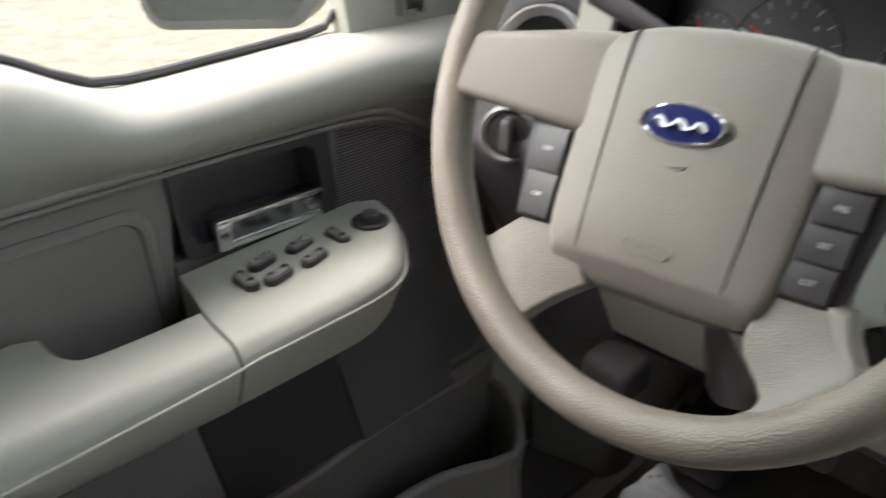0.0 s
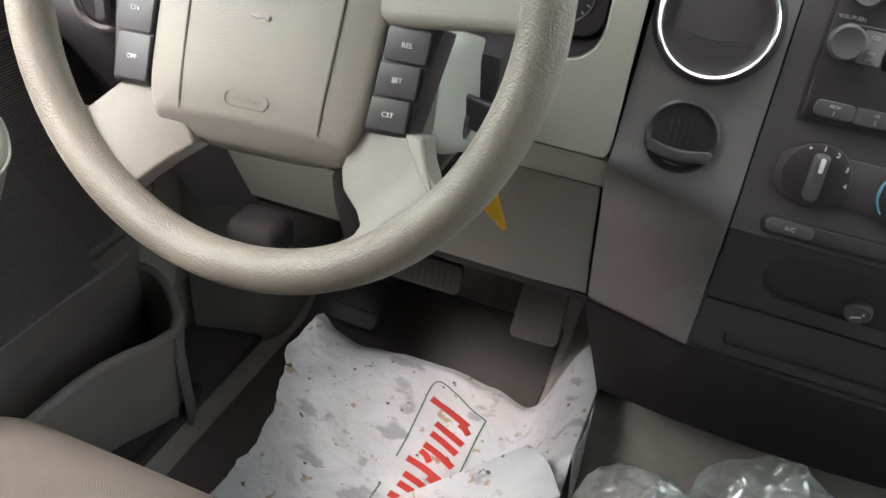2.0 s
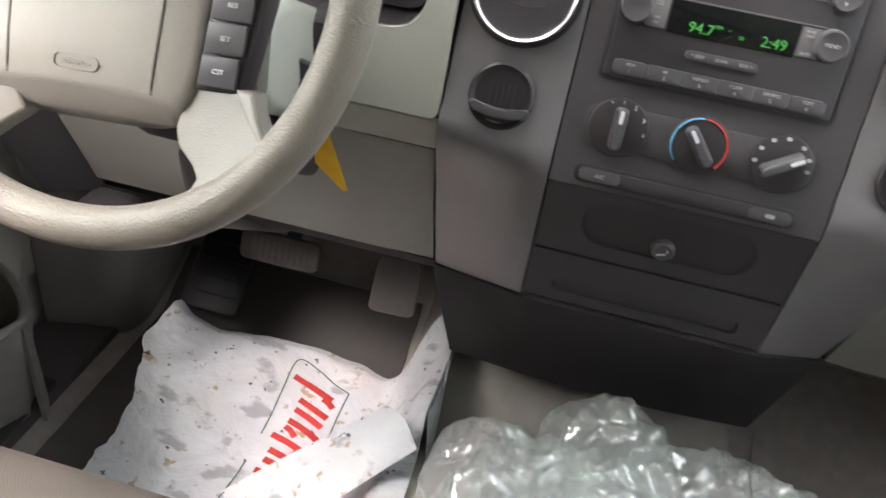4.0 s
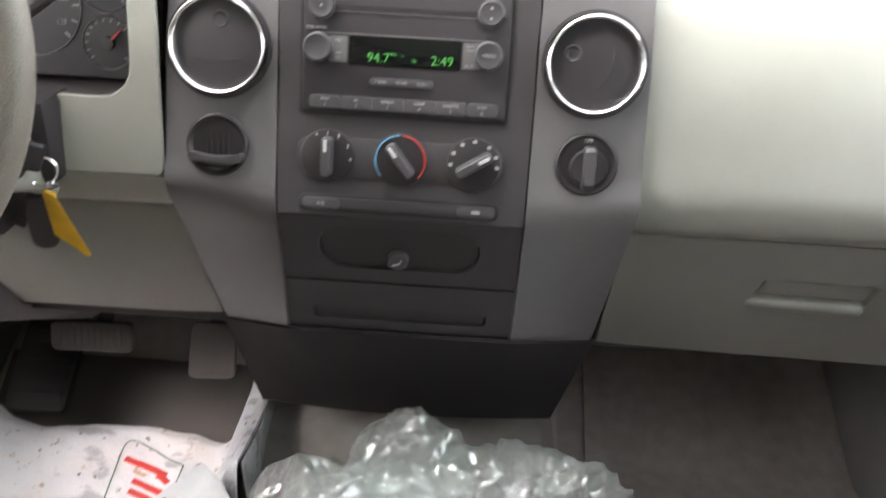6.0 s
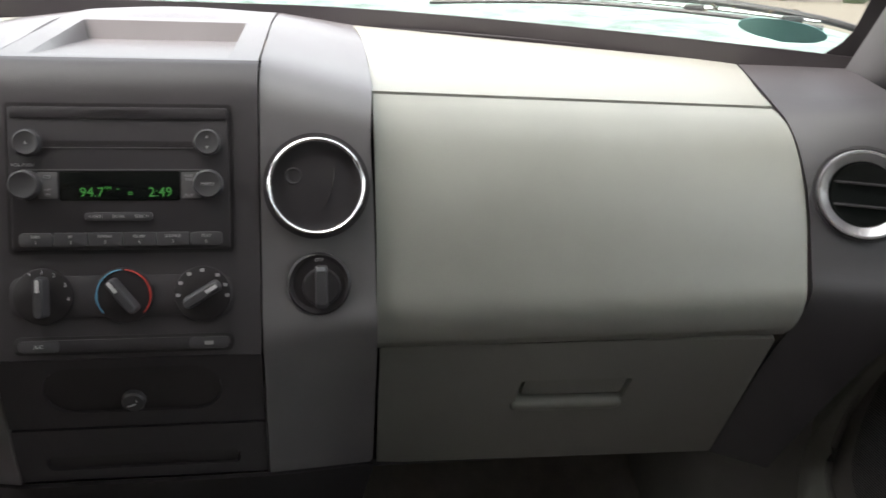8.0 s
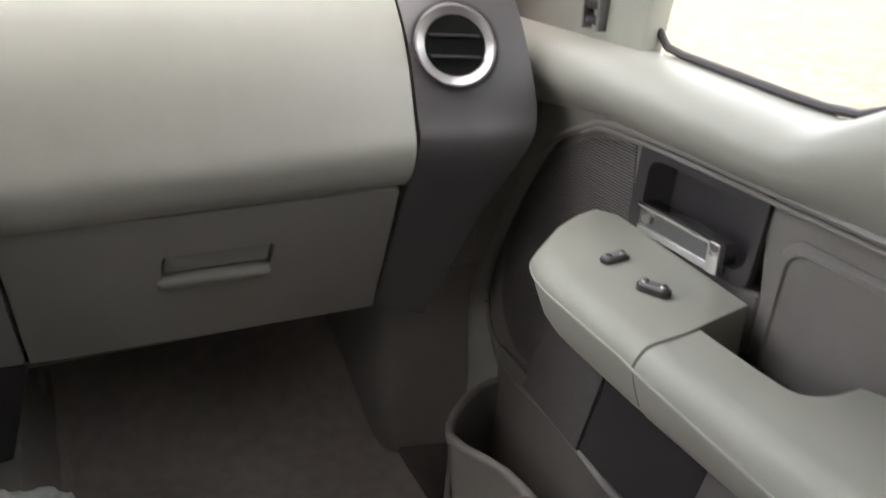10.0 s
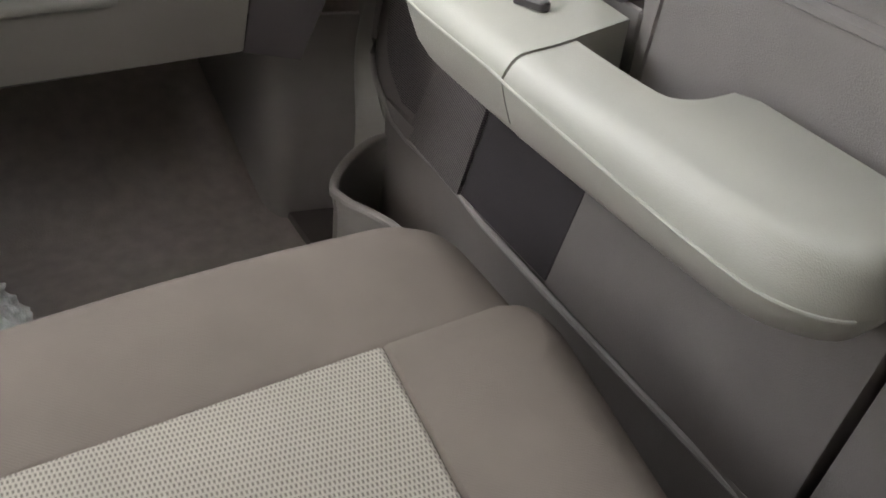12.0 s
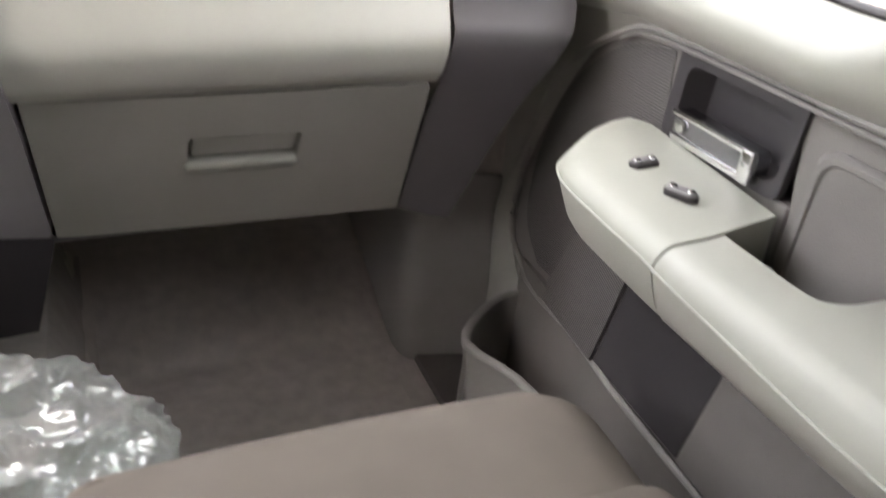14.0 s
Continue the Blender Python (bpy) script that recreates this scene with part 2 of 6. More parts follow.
def box(lo, hi, bevel=0.0, seg=2, m=None):
    x0, y0, z0 = lo
    x1, y1, z1 = hi
    bm = prism([(x0, y0, z0), (x1, y0, z0), (x1, y1, z0), (x0, y1, z0)], (0, 0, z1 - z0), bevel, seg)
    if m is not None:
        bm.transform(m)
    return bm


def rounded(w, h, r, n=5):
    """Outline of a rectangle w x h with round corners, centred."""
    out = []
    for cx, cy, a0 in ((w / 2 - r, h / 2 - r, 0), (-w / 2 + r, h / 2 - r, 90), (-w / 2 + r, -h / 2 + r, 180), (w / 2 - r, -h / 2 + r, 270)):
        for k in range(n + 1):
            a = radians(a0 + 90 * k / n)
            out.append((cx + r * math.cos(a), cy + r * math.sin(a)))
    return out


def revolve(profile, m, seg=48, sx=1.0, sy=1.0, close=False):
    """Profile (radius, height) turned round the local z axis of the pose m."""
    bm = bmesh.new()
    rings = []
    for r, h in profile:
        if r < 1e-6:
            rings.append([bm.verts.new(m @ V(0, 0, h))])
        else:
            rings.append([bm.verts.new(m @ V(sx * r * math.cos(2 * math.pi * k / seg), sy * r * math.sin(2 * math.pi * k / seg), h)) for k in range(seg)])
    pairs = list(zip(rings, rings[1:])) + ([(rings[-1], rings[0])] if close else [])
    for a, b in pairs:
        if len(a) == 1 and len(b) == 1:
            continue
        for k in range(seg):
            j = (k + 1) % seg
            if len(a) == 1:
                bm.faces.new((a[0], b[k], b[j]))
            elif len(b) == 1:
                bm.faces.new((a[k], a[j], b[0]))
            else:
                bm.faces.new((a[k], a[j], b[j], b[k]))
    return bm


def loft(rings, caps=True):
    """Closed rings of equal length joined one after the other."""
    bm = bmesh.new()
    vs = [[bm.verts.new(p) for p in r] for r in rings]
    n = len(vs[0])
    for a, b in zip(vs, vs[1:]):
        for k in range(n):
            bm.faces.new((a[k], a[(k + 1) % n], b[(k + 1) % n], b[k]))
    if caps:
        bm.faces.new(vs[0])
        bm.faces.new(vs[-1])
    return bm


def tube(pts, radius, seg=10, flat=1.0):
    pts = [Vector(p) for p in pts]
    rad = radius if isinstance(radius, (list, tuple)) else [radius] * len(pts)
    rings = []
    up = V(0, 0, 1)
    for i, p in enumerate(pts):
        d = (pts[min(i + 1, len(pts) - 1)] - pts[max(i - 1, 0)]).normalized()
        s = d.cross(up)
        s = s.normalized() if s.length > 1e-4 else V(1, 0, 0)
        t = s.cross(d).normalized()
        rings.append([p + rad[i] * (math.cos(2 * math.pi * k / seg) * s + flat * math.sin(2 * math.pi * k / seg) * t) for k in range(seg)])
    return loft(rings)


def merge(*bms):
    out = bmesh.new()
    for b in bms:
        me = bpy.data.meshes.new("tmp")
        b.to_mesh(me)
        b.free()
        out.from_mesh(me)
        bpy.data.meshes.remove(me)
    return out


def axes(o, x, y, z):
    m = Matrix.Identity(4)
    for i, a in enumerate((x, y, z)):
        m.col[i][:3] = Vector(a).normalized()
    m.col[3][:3] = o
    return m


def lettering(text, m, size, align="CENTER"):
    cu = bpy.data.curves.new("letters", "FONT")
    cu.body, cu.size, cu.align_x, cu.align_y, cu.extrude = text, size, align, "CENTER", 0.0003
    cu.resolution_u = 2
    ob = bpy.data.objects.new("letters", cu)
    me = bpy.data.meshes.new_from_object(ob)
    bm = bmesh.new()
    bm.from_mesh(me)
    bm.transform(m)
    bpy.data.objects.remove(ob)
    bpy.data.curves.remove(cu)
    bpy.data.meshes.remove(me)
    return bm


# the radio face: leans back; m = FACE @ (across, up, out)
FU = V(0, 0.2659, 0.964)
FN = V(0, -0.964, 0.2659)


def face(x, z, n=0.0):
    """A frame on the leaning face at that place and height; local x across, y up, z out."""
    y = 0.2758 * (z - 0.589)
    return axes(V(x, y, z) + FN * n, (1, 0, 0), FU, FN)


def on_face(outline, x, z, n0, n1, bevel=0.0, seg=2):
    f = face(x, z, n0)
    return prism([f @ V(a, b, 0) for a, b in outline], FN * (n1 - n0), bevel, seg)


def recess_plate(f, outer, inner, th, depth, shrink=0.95):
    """A plate with a sunk bowl: outlines (x, y) in the frame f, of equal length."""
    cx = sum(p[0] for p in inner) / len(inner)
    cy = sum(p[1] for p in inner) / len(inner)

    def ring(o, h, s=1.0):
        return [f @ V(cx + (x - cx) * s, cy + (y - cy) * s, h) for x, y in o]
    rings = [ring(outer, -th), ring(outer, -0.001), ring([(x * 0.998, y * 0.998) for x, y in outer], 0), ring(inner, 0, 1.01), ring(inner, -0.002), ring(inner, -depth * 0.8, (1 + shrink) / 2), ring(inner, -depth, shrink * 0.96)]
    bm = loft(rings, caps=False)
    bm.verts.ensure_lookup_table()
    bm.faces.new(bm.verts[-len(inner):])
    return bm


def shifted(o, dx, dy):
    return [(x + dx, y + dy) for x, y in o]


def flip(pts, s):
    return [(s * p[0], *p[1:]) for p in pts]


# ---------- the cab's shell ----------
FLOOR_Z = -0.06


def floor_height(x, y):
    ax = abs(x + 0.02)
    hump = 0.155 * max(0.0, min(1.0, (0.275 - ax) / 0.075))
    hump = hump * hump * (3 - 2 * min(hump / 0.155, 1)) / 0.155 if hump > 0 else 0
    rise = 0.0 if y < 0.33 else (y - 0.33) * 0.62
    return FLOOR_Z + max(hump * (1 + 0.35 * max(y, 0)), rise) + 0.002 * noise.noise(V(x * 30, y * 30, 0))


floor = solo("floor", sheet(lambda u, v: (-0.90 + 1.80 * u, -1.76 + 2.56 * v, floor_height(-0.90 + 1.80 * u, -1.76 + 2.56 * v)), 90, 80, 0.01), CARPET,
             "dark brown carpeted truck cab floor with a centre hump", "floor", kind="structure")
solo("trim_hump", sheet(lambda u, v: (-0.245 + 0.49 * u - 0.02, -0.42 + 0.95 * v, floor_height(-0.245 + 0.49 * u - 0.02, -0.42 + 0.95 * v) + 0.006), 40, 30, 0.004), CARPET_GREY,
                  "grey carpet over the raised centre hump", "carpet", kind="structure")
solo("floor_mat", sheet(lambda u, v: (-0.70 + 0.42 * u, -0.18 + 0.62 * v, floor_height(-0.70 + 0.42 * u, -0.18 + 0.62 * v) + 0.008), 30, 40, 0.005), RUBBER,
             "worn black rubber floor mat in the driver's footwell", "floor mat", "floor mats")
solo("floor_mat", sheet(lambda u, v: (0.285 + 0.41 * u, -0.25 + 0.78 * v, floor_height(0.285 + 0.41 * u, -0.25 + 0.78 * v) + 0.007), 30, 40, 0.005), CARPET,
             "dark brown carpet mat in the empty passenger footwell", "floor mat", "floor mats")
firewall = solo("wall_firewall", sheet(lambda u, v: (-0.86 + 1.72 * u, 0.78 + 0.03 * v, 0.1 + 0.62 * v), 4, 4, 0.02), CARPET, "dark carpeted firewall under the dashboard", "wall", kind="structure")

# roof, pillars, back wall
roof = solo("roof", sheet(lambda u, v: (-0.86 + 1.72 * u, -1.75 + 1.6 * v, 1.28 + 0.05 * math.sin(math.pi * u) - 0.05 * max(0, v - 0.8) * 5 * 0.4), 16, 12, 0.03), HEADLINER,
            "pale grey cloth headliner under the roof", "roof", kind="structure")
back = solo("wall_back", recess_plate(axes(V(0, -1.74, 0.62), (-1, 0, 0), (0, 0, 1), (0, 1, 0)), rounded(1.72, 1.36, 0.05), shifted(rounded(1.3, 0.44, 0.06), 0, 0.36), 0.03, 0.001, 1.0), TAUPE_PANEL,
            "grey back wall of the cab", "wall", kind="structure")
back_faces = bmesh.new()
back_faces.from_mesh(back.data)
back_faces.faces.ensure_lookup_table()
sill = [f for f in back_faces.faces if len(f.verts) > 20]
bmesh.ops.delete(back_faces, geom=sill, context="FACES_ONLY")
back_faces.to_mesh(back.data)
back_faces.free()
solo("window_2", box((-0.68, -1.745, 0.74), (0.68, -1.738, 1.22), 0.002, 1), TINTED, "dark tinted rear window of the cab", "window", kind="structure")
for side, word in ((-1, "driver's"), (1, "passenger's")):
    s = side
    solo("wall_side_rear", box((min(s * 0.86, s * 0.90), -1.75, -0.1), (max(s * 0.86, s * 0.90), -0.74, 1.30), 0.01), MIDGREY, "grey rear side trim of the cab", "wall", kind="structure")
    solo("pillar_middle", box((min(s * 0.83, s * 0.90), -0.86, 0.6), (max(s * 0.83, s * 0.90), -0.72, 1.3), 0.015), PEBBLE, "pale plastic pillar trim behind the %s door" % word, "pillar", kind="structure")
    solo("roof_rail", tube([(s * 0.80, -1.75, 1.25), (s * 0.80, -0.9, 1.27), (s * 0.79, -0.4, 1.25), (s * 0.77, -0.18, 1.2)], 0.035, 10), HEADLINER, "pale trim rail along the roof edge", "trim", kind="structure")
    turn = spline([(0.722, 0.62), (0.728, 0.44), (0.731, 0.33), (0.738, 0.285), (0.758, 0.266), (0.80, 0.256), (0.858, 0.238)], 36)

    def kick(u, v, turn=turn, s=s):
        x, y = turn[int(round(u * 36))]
        return (s * (x - 0.012 * math.sin(math.pi * v) * (1 - u) - 0.010 * v * u), y, 0.29 - 0.35 * v)
    solo("trim_kick", sheet(kick, 36, 12, 0.01 * s), MIDGREY, "grey moulded kick panel beside the footwell", "trim", kind="structure")
    solo("wall_side_front", box((min(s * 0.87, s * 0.91), 0.2, -0.1), (max(s * 0.87, s * 0.91), 0.85, 0.74), 0.01), CARPET, "dark side wall of the footwell", "wall", kind="structure")
    # added sill in the dark mat colour, standing for dark brown carpet
    solo("sill_plate", box((min(s * 0.74, s * 0.86), -0.75, -0.07), (max(s * 0.74, s * 0.86), 0.3, -0.045), 0.008), RUBBER, "added dark sill along the door opening, standing for carpet", "sill", kind="structure")
    # A-pillar
    foot, head = [V(s * 0.768, 0.205, 0.745), V(s * 0.812, 0.152, 0.725)], [V(s * 0.715, -0.22, 1.25), V(s * 0.75, -0.29, 1.25)]

    def pillar(u, v, foot=foot, head=head, s=s):
        p = foot[0].lerp(foot[1], u).lerp(head[0].lerp(head[1], u), v)
        return p + V(-s * 0.010, -0.022, 0.006) * math.sin(math.pi * u)
    solo("pillar_front", sheet(pillar, 12, 14, 0.02), GREY, "dark grey plastic trim of the windscreen pillar", "pillar", kind="structure")


def ws_base(x):
    """Where the windscreen's foot runs: far ahead in the middle, back at the sides."""
    a = max(0.0, abs(x) - 0.12)
    return V(x, 0.52 - 0.32 * (a / 0.65) ** 1.5, 0.802 - 0.025 * (a / 0.65) ** 1.5)


def ws_top(x):
    return V(x * 0.9, -0.17 - 0.16 * (x / 0.77) ** 2, 1.27)


screen_glass = solo("window_1", sheet(lambda u, v: ws_base(-0.775 + 1.55 * u).lerp(ws_top(-0.775 + 1.55 * u), v) + V(0, 0.03, 0.03) * math.sin(math.pi * v), 30, 12, 0.005), GLASS,
                    "raked curved windscreen with wet-looking glass", "windscreen", kind="structure")
screen_glass.visible_shadow = False
part("border", sheet(lambda u, v: ws_base(-0.775 + 1.55 * u) + V(0, -0.010, -0.035) + V(0, -0.012, 0.047) * v, 60, 4, 0.003), BLACK, screen_glass, "black printed border along the glass foot")
for s in (-1, 1):
    part("border", sheet(lambda u, v, s=s: ws_base(s * (0.790 - 0.026 * (1 - u) - 0.030 * (1 - u) * max(0.0, 1 - v * 12) ** 2)).lerp(ws_top(s * (0.785 - 0.03 * (1 - u))), v) + V(0, 0.03, 0.03) * math.sin(math.pi * v) + V(0, -0.006, -0.003), 4, 40, 0.002), BLACK, screen_glass, "black printed border along the pillar")
# runs on unseen under the dash to stop light leaking in
solo("cowl", sheet(lambda u, v: ws_base(-0.79 + 1.58 * u) + V(0, -0.06 + 0.2 * v, -0.06 + 0.005 * math.sin(math.pi * v)), 40, 8, 0.01), BLACK, "black plastic cowl ahead of the windscreen, extended back to block light", "cowl", kind="structure")
# mint and mottle stand in for tinted-glass glare and reflections over bright ground
HOOD_GLARE = material("hood_glare_mottle", (0.20, 0.29, 0.245), 0.6, mottle=0.6, mottle_size=22)
hood = thing("hood", (0, 1.1, 0.7), "hood beyond the glass, coloured like mottled mint glare", "hood")


def hood_point(u, v):
    """Swells ahead of the cowl and falls away at the nose."""
    x = -1.0 + 2.0 * u
    y = (ws_base(max(-0.82, min(0.82, x))).y + 0.012) * (1 - v) + 1.66 * v
    return (x, y, 0.772 + 0.082 * math.sin(math.pi * min(1.0, v * 0.72)) ** 1.2 * (0.55 + 0.45 * math.sin(math.pi * u)) - 0.10 * max(0.0, v - 0.75) ** 2 * 4)


part("panel", sheet(hood_point, 40, 30, 0.01), HOOD_GLARE, hood)
part("edge_seal", tube([(-0.74 + 1.48 * k / 20, ws_base(-0.74 + 1.48 * k / 20).y + 0.016, 0.780 - 0.006 * abs(k / 10 - 1)) for k in range(21)], 0.006, 8), BLACK, hood, "black rubber seal along the hood edge")


# ---------- dashboard ----------
dash = thing("dashboard", (0, 0.1, 0.3), "pale and dark grey moulded pickup dashboard", "dashboard")

CENTRE = [(0.5345, -0.0150), (0.58, -0.0025), (0.62, 0.0085), (0.69, 0.0279), (0.735, 0.0403), (0.758, 0.0480), (0.771, 0.0560), (0.7805, 0.0665), (0.7838, 0.0765)]
part("centre_panel", ruled([(-0.1150, y, z) for z, y in CENTRE], [(0.1150, y, z) for z, y in CENTRE], 6, 56, 0.004), STACK, dash, "dark panel round radio and climate knobs", smooth=80)


def face2(x, z, n=0.0):
    """Frame on the lower, nearly upright part of the stack."""
    return axes(V(x, -0.0146 + (0.534 - z) * 0.188, z) + V(0, -0.983, -0.185) * n, (1, 0, 0), (0, -0.185, 0.983), (0, -0.983, -0.185))


part("pocket_lining", loft([[face2(-0.001, 0.4985) @ V(x * k, y * k, h) for x, y in rounded(0.155, 0.050, 0.0245)] for k, h in ((0.992, -0.003), (0.975, -0.015), (0.95, -0.0285), (0.5, -0.0285))]), BLACK, dash, "black lining of the oval pocket")
part("slot_lining", loft([[face2(0, 0.424) @ V(x * k, y * k - 0.010, h) for x, y in rounded(0.176, 0.017, 0.006)] for k, h in ((0.985, -0.003), (0.97, -0.018), (0.94, -0.0335), (0.5, -0.0335))]), BLACK, dash, "black lining of the slot")
part("pocket_panel", recess_plate(face2(0, 0.4955), rounded(0.229, 0.0775, 0.002), shifted(rounded(0.155, 0.050, 0.0245), -0.001, 0.003), 0.004, 0.03), CHARCOAL, dash, "charcoal panel with an oval pocket")
part("slot_panel", recess_plate(face2(0, 0.424), rounded(0.229, 0.062, 0.002), shifted(rounded(0.176, 0.017, 0.006), 0, -0.010), 0.004, 0.035), CHARCOAL, dash, "charcoal panel with a narrow storage slot")

INNER = [(0.1165, 0.012, 0.39), (0.1165, 0.0, 0.456), (0.1165, -0.0065, 0.50), (0.1165, -0.0135, 0.545), (0.1165, 0.0, 0.589), (0.1165, 0.024, 0.677), (0.1165, 0.037, 0.720), (0.1165, 0.0485, 0.751), (0.1165, 0.068, 0.773), (0.1165, 0.10, 0.7845), (0.1165, 0.17, 0.791), (0.1165, 0.3, 0.803), (0.1155, 0.505, 0.803)]
OUTER = [(0.226, 0.15, 0.306), (0.224, 0.09, 0.40), (0.222, 0.04, 0.48), (0.2195, -0.010, 0.55), (0.2185, 0.0, 0.59), (0.2165, 0.022, 0.675), (0.2148, 0.034, 0.712), (0.2155, 0.047, 0.738), (0.2175, 0.068, 0.754), (0.2195, 0.105, 0.763), (0.220, 0.17, 0.770), (0.220, 0.3, 0.784), (0.214, 0.488, 0.790)]
for s in (-1, 1):
    part("pillar_trim", ruled(flip(INNER, s), flip(OUTER, s), 10, 70, 0.004 * s), GREY, dash, "dark grey upright trim beside the centre stack", smooth=80)

for s in (-1, 1):
    part("gap_wall", ruled(flip(OUTER, s), flip([(x, y + 0.07, z - 0.03) for x, y, z in OUTER], s), 4, 50, 0.002 * s), GREY, dash)


def tray_point(u, v):
    """A wedge-shaped tray: deep along its far wall, running out to nothing in front."""
    x, y = -0.1145 + 0.229 * u, 0.076 + 0.236 * v
    inside = max(0.0, min(1.0, (0.088 - abs(x)) / 0.0035)) * max(0.0, min(1.0, (0.288 - y) / 0.004))
    run = max(0.0, min(1.0, (y - 0.085) / 0.19))
    return (x, y, 0.7835 + 0.087 * (y - 0.074) - 0.020 * run * inside)


part("storage_tray", sheet(tray_point, 130, 90, 0.004), GREY, dash, "open shallow tray on top of the stack", smooth=25)
part("top_rear", ruled([(-0.1145, 0.312, 0.804), (-0.1145, 0.4, 0.806), (-0.113, 0.505, 0.803)], [(0.1145, 0.312, 0.804), (0.1145, 0.4, 0.806), (0.113, 0.505, 0.803)], 10, 8, 0.003, bulge=(0, 0, 0.006)), GREY, dash)


def base_point(u, v):
    """The dark foot of the stack: from the slot panel and the uprights' lower ends to the carpet."""
    w = 2 * u - 1
    k = max(0.0, (abs(w) - 0.52) / 0.48)
    top = V(0.224 * w if k == 0 else math.copysign(0.1165 + 0.1095 * k, w), 0.0125 + 0.1375 * k, 0.3905 - 0.0845 * k)
    low = V(0.19 * w, 0.163 - 0.012 * math.cos(math.pi * w / 2), 0.173)
    return top.lerp(low, v) + V(0, 0.012 * math.sin(math.pi * v) * (1 - k), 0)


part("stack_foot", sheet(base_point, 50, 16, 0.004), MATTE, dash, "dark foot panel below the stack", smooth=60)

PAD_L = [(0.2197, 0.034, 0.5125), (0.2197, 0.016, 0.530), (0.2197, 0.004, 0.560), (0.2197, 0.012, 0.60), (0.2197, 0.030, 0.66), (0.2197, 0.056, 0.71), (0.2197, 0.078, 0.738), (0.2197, 0.096, 0.7525)]
PAD_R = [(0.648, 0.026, 0.5175), (0.649, 0.010, 0.535), (0.650, 0.001, 0.565), (0.651, 0.012, 0.60), (0.651, 0.034, 0.66), (0.651, 0.064, 0.705), (0.650, 0.090, 0.728), (0.648, 0.117, 0.739)]
part("passenger_pad", ruled(PAD_L, PAD_R, 16, 36, 0.004, bulge=(0, -0.006, 0)), PEBBLE_SOFT, dash, "pale soft pad above the glove box")
TOP_L = [(0.2197, 0.0985, 0.755), (0.2210, 0.2, 0.772), (0.2205, 0.35, 0.785), (0.2155, 0.485, 0.790)]
TOP_R = [(0.6475, 0.1195, 0.7415), (0.652, 0.16, 0.752), (0.662, 0.21, 0.763), (0.672, 0.262, 0.772)]
part("upper_pad", ruled(TOP_L, TOP_R, 16, 16, 0.004, bulge=(0, 0.012, 0.004)), PEBBLE_SOFT, dash, "pale pad under the windscreen")
part("demister_slot", tube([(0.262, 0.438, 0.7905), (0.33, 0.412, 0.7895), (0.42, 0.366, 0.7875), (0.50, 0.318, 0.7845)], [0.0006, 0.0014, 0.0014, 0.0006], 6, 0.5), CHARCOAL, dash, "thin demister slot in the upper pad")
CAP_IN = [(0.647, 0.133, 0.306), (0.650, 0.06, 0.46), (0.6535, 0.002, 0.562), (0.6545, 0.010, 0.60), (0.6545, 0.034, 0.66), (0.6545, 0.066, 0.705), (0.653, 0.095, 0.730), (0.6515, 0.1205, 0.742), (0.657, 0.165, 0.754), (0.675, 0.264, 0.773)]
CAP_OUT = [(0.708, 0.10, 0.30), (0.744, 0.03, 0.46), (0.776, -0.020, 0.558), (0.788, -0.016, 0.60), (0.782, 0.0, 0.66), (0.772, 0.016, 0.71), (0.762, 0.035, 0.742), (0.757, 0.06, 0.758), (0.758, 0.10, 0.765), (0.772, 0.19, 0.777)]
for s in (-1, 1):
    part("end_cap", ruled(flip(CAP_IN, s), flip(CAP_OUT, s), 12, 40, 0.004 * s, bulge=(0, -0.008, 0)), CAP_GREY, dash, "dark grey rounded end of the dashboard")

# driver's side
CL = axes(V(-0.4385, 0.008, 0.666), (1, 0, 0), (0, 0.17, 0.985), (0, -0.985, 0.17))
part("cluster_bezel", recess_plate(CL, rounded(0.436, 0.212, 0.008), shifted(rounded(0.372, 0.140, 0.03), 0.006, 0.034), 0.004, 0.12, 0.97), PEBBLE, dash, "pale surround of the gauges")
part("cluster_lining", loft([[CL @ V(x * k + 0.006, y * k + 0.034, h) for x, y in rounded(0.372, 0.140, 0.03)] for k, h in ((0.992, -0.004), (0.98, -0.03), (0.97, -0.11))], caps=False), BLACK, dash, "black lining round the gauges")
part("gauge_hood", ruled([(-0.654, -0.002, 0.772), (-0.654, 0.02, 0.783), (-0.655, 0.12, 0.775), (-0.672, 0.262, 0.772)], [(-0.2197, 0.026, 0.772), (-0.2197, 0.05, 0.779), (-0.2197, 0.2, 0.785), (-0.2155, 0.485, 0.790)], 20, 14, 0.005, bulge=(0, -0.02, 0.028)), PEBBLE_SOFT, dash, "pale hood over the gauges")
HOOD_EDGE = [(-0.2199, 0.026, 0.770), (-0.2199, 0.05, 0.777), (-0.2199, 0.2, 0.783), (-0.2157, 0.485, 0.788)]
part("hood_side", ruled(HOOD_EDGE, [(x, y + 0.01, z - 0.05) for x, y, z in HOOD_EDGE], 4, 14, 0.003), PEBBLE_SOFT, dash)
part("knee_rail", ruled([(-0.650, 0.012, 0.5175), (-0.652, -0.004, 0.535), (-0.654, -0.008, 0.559)], [(-0.2197, 0.034, 0.5125), (-0.2197, 0.010, 0.53), (-0.2197, -0.008, 0.559)], 16, 10, 0.004), PEBBLE, dash)
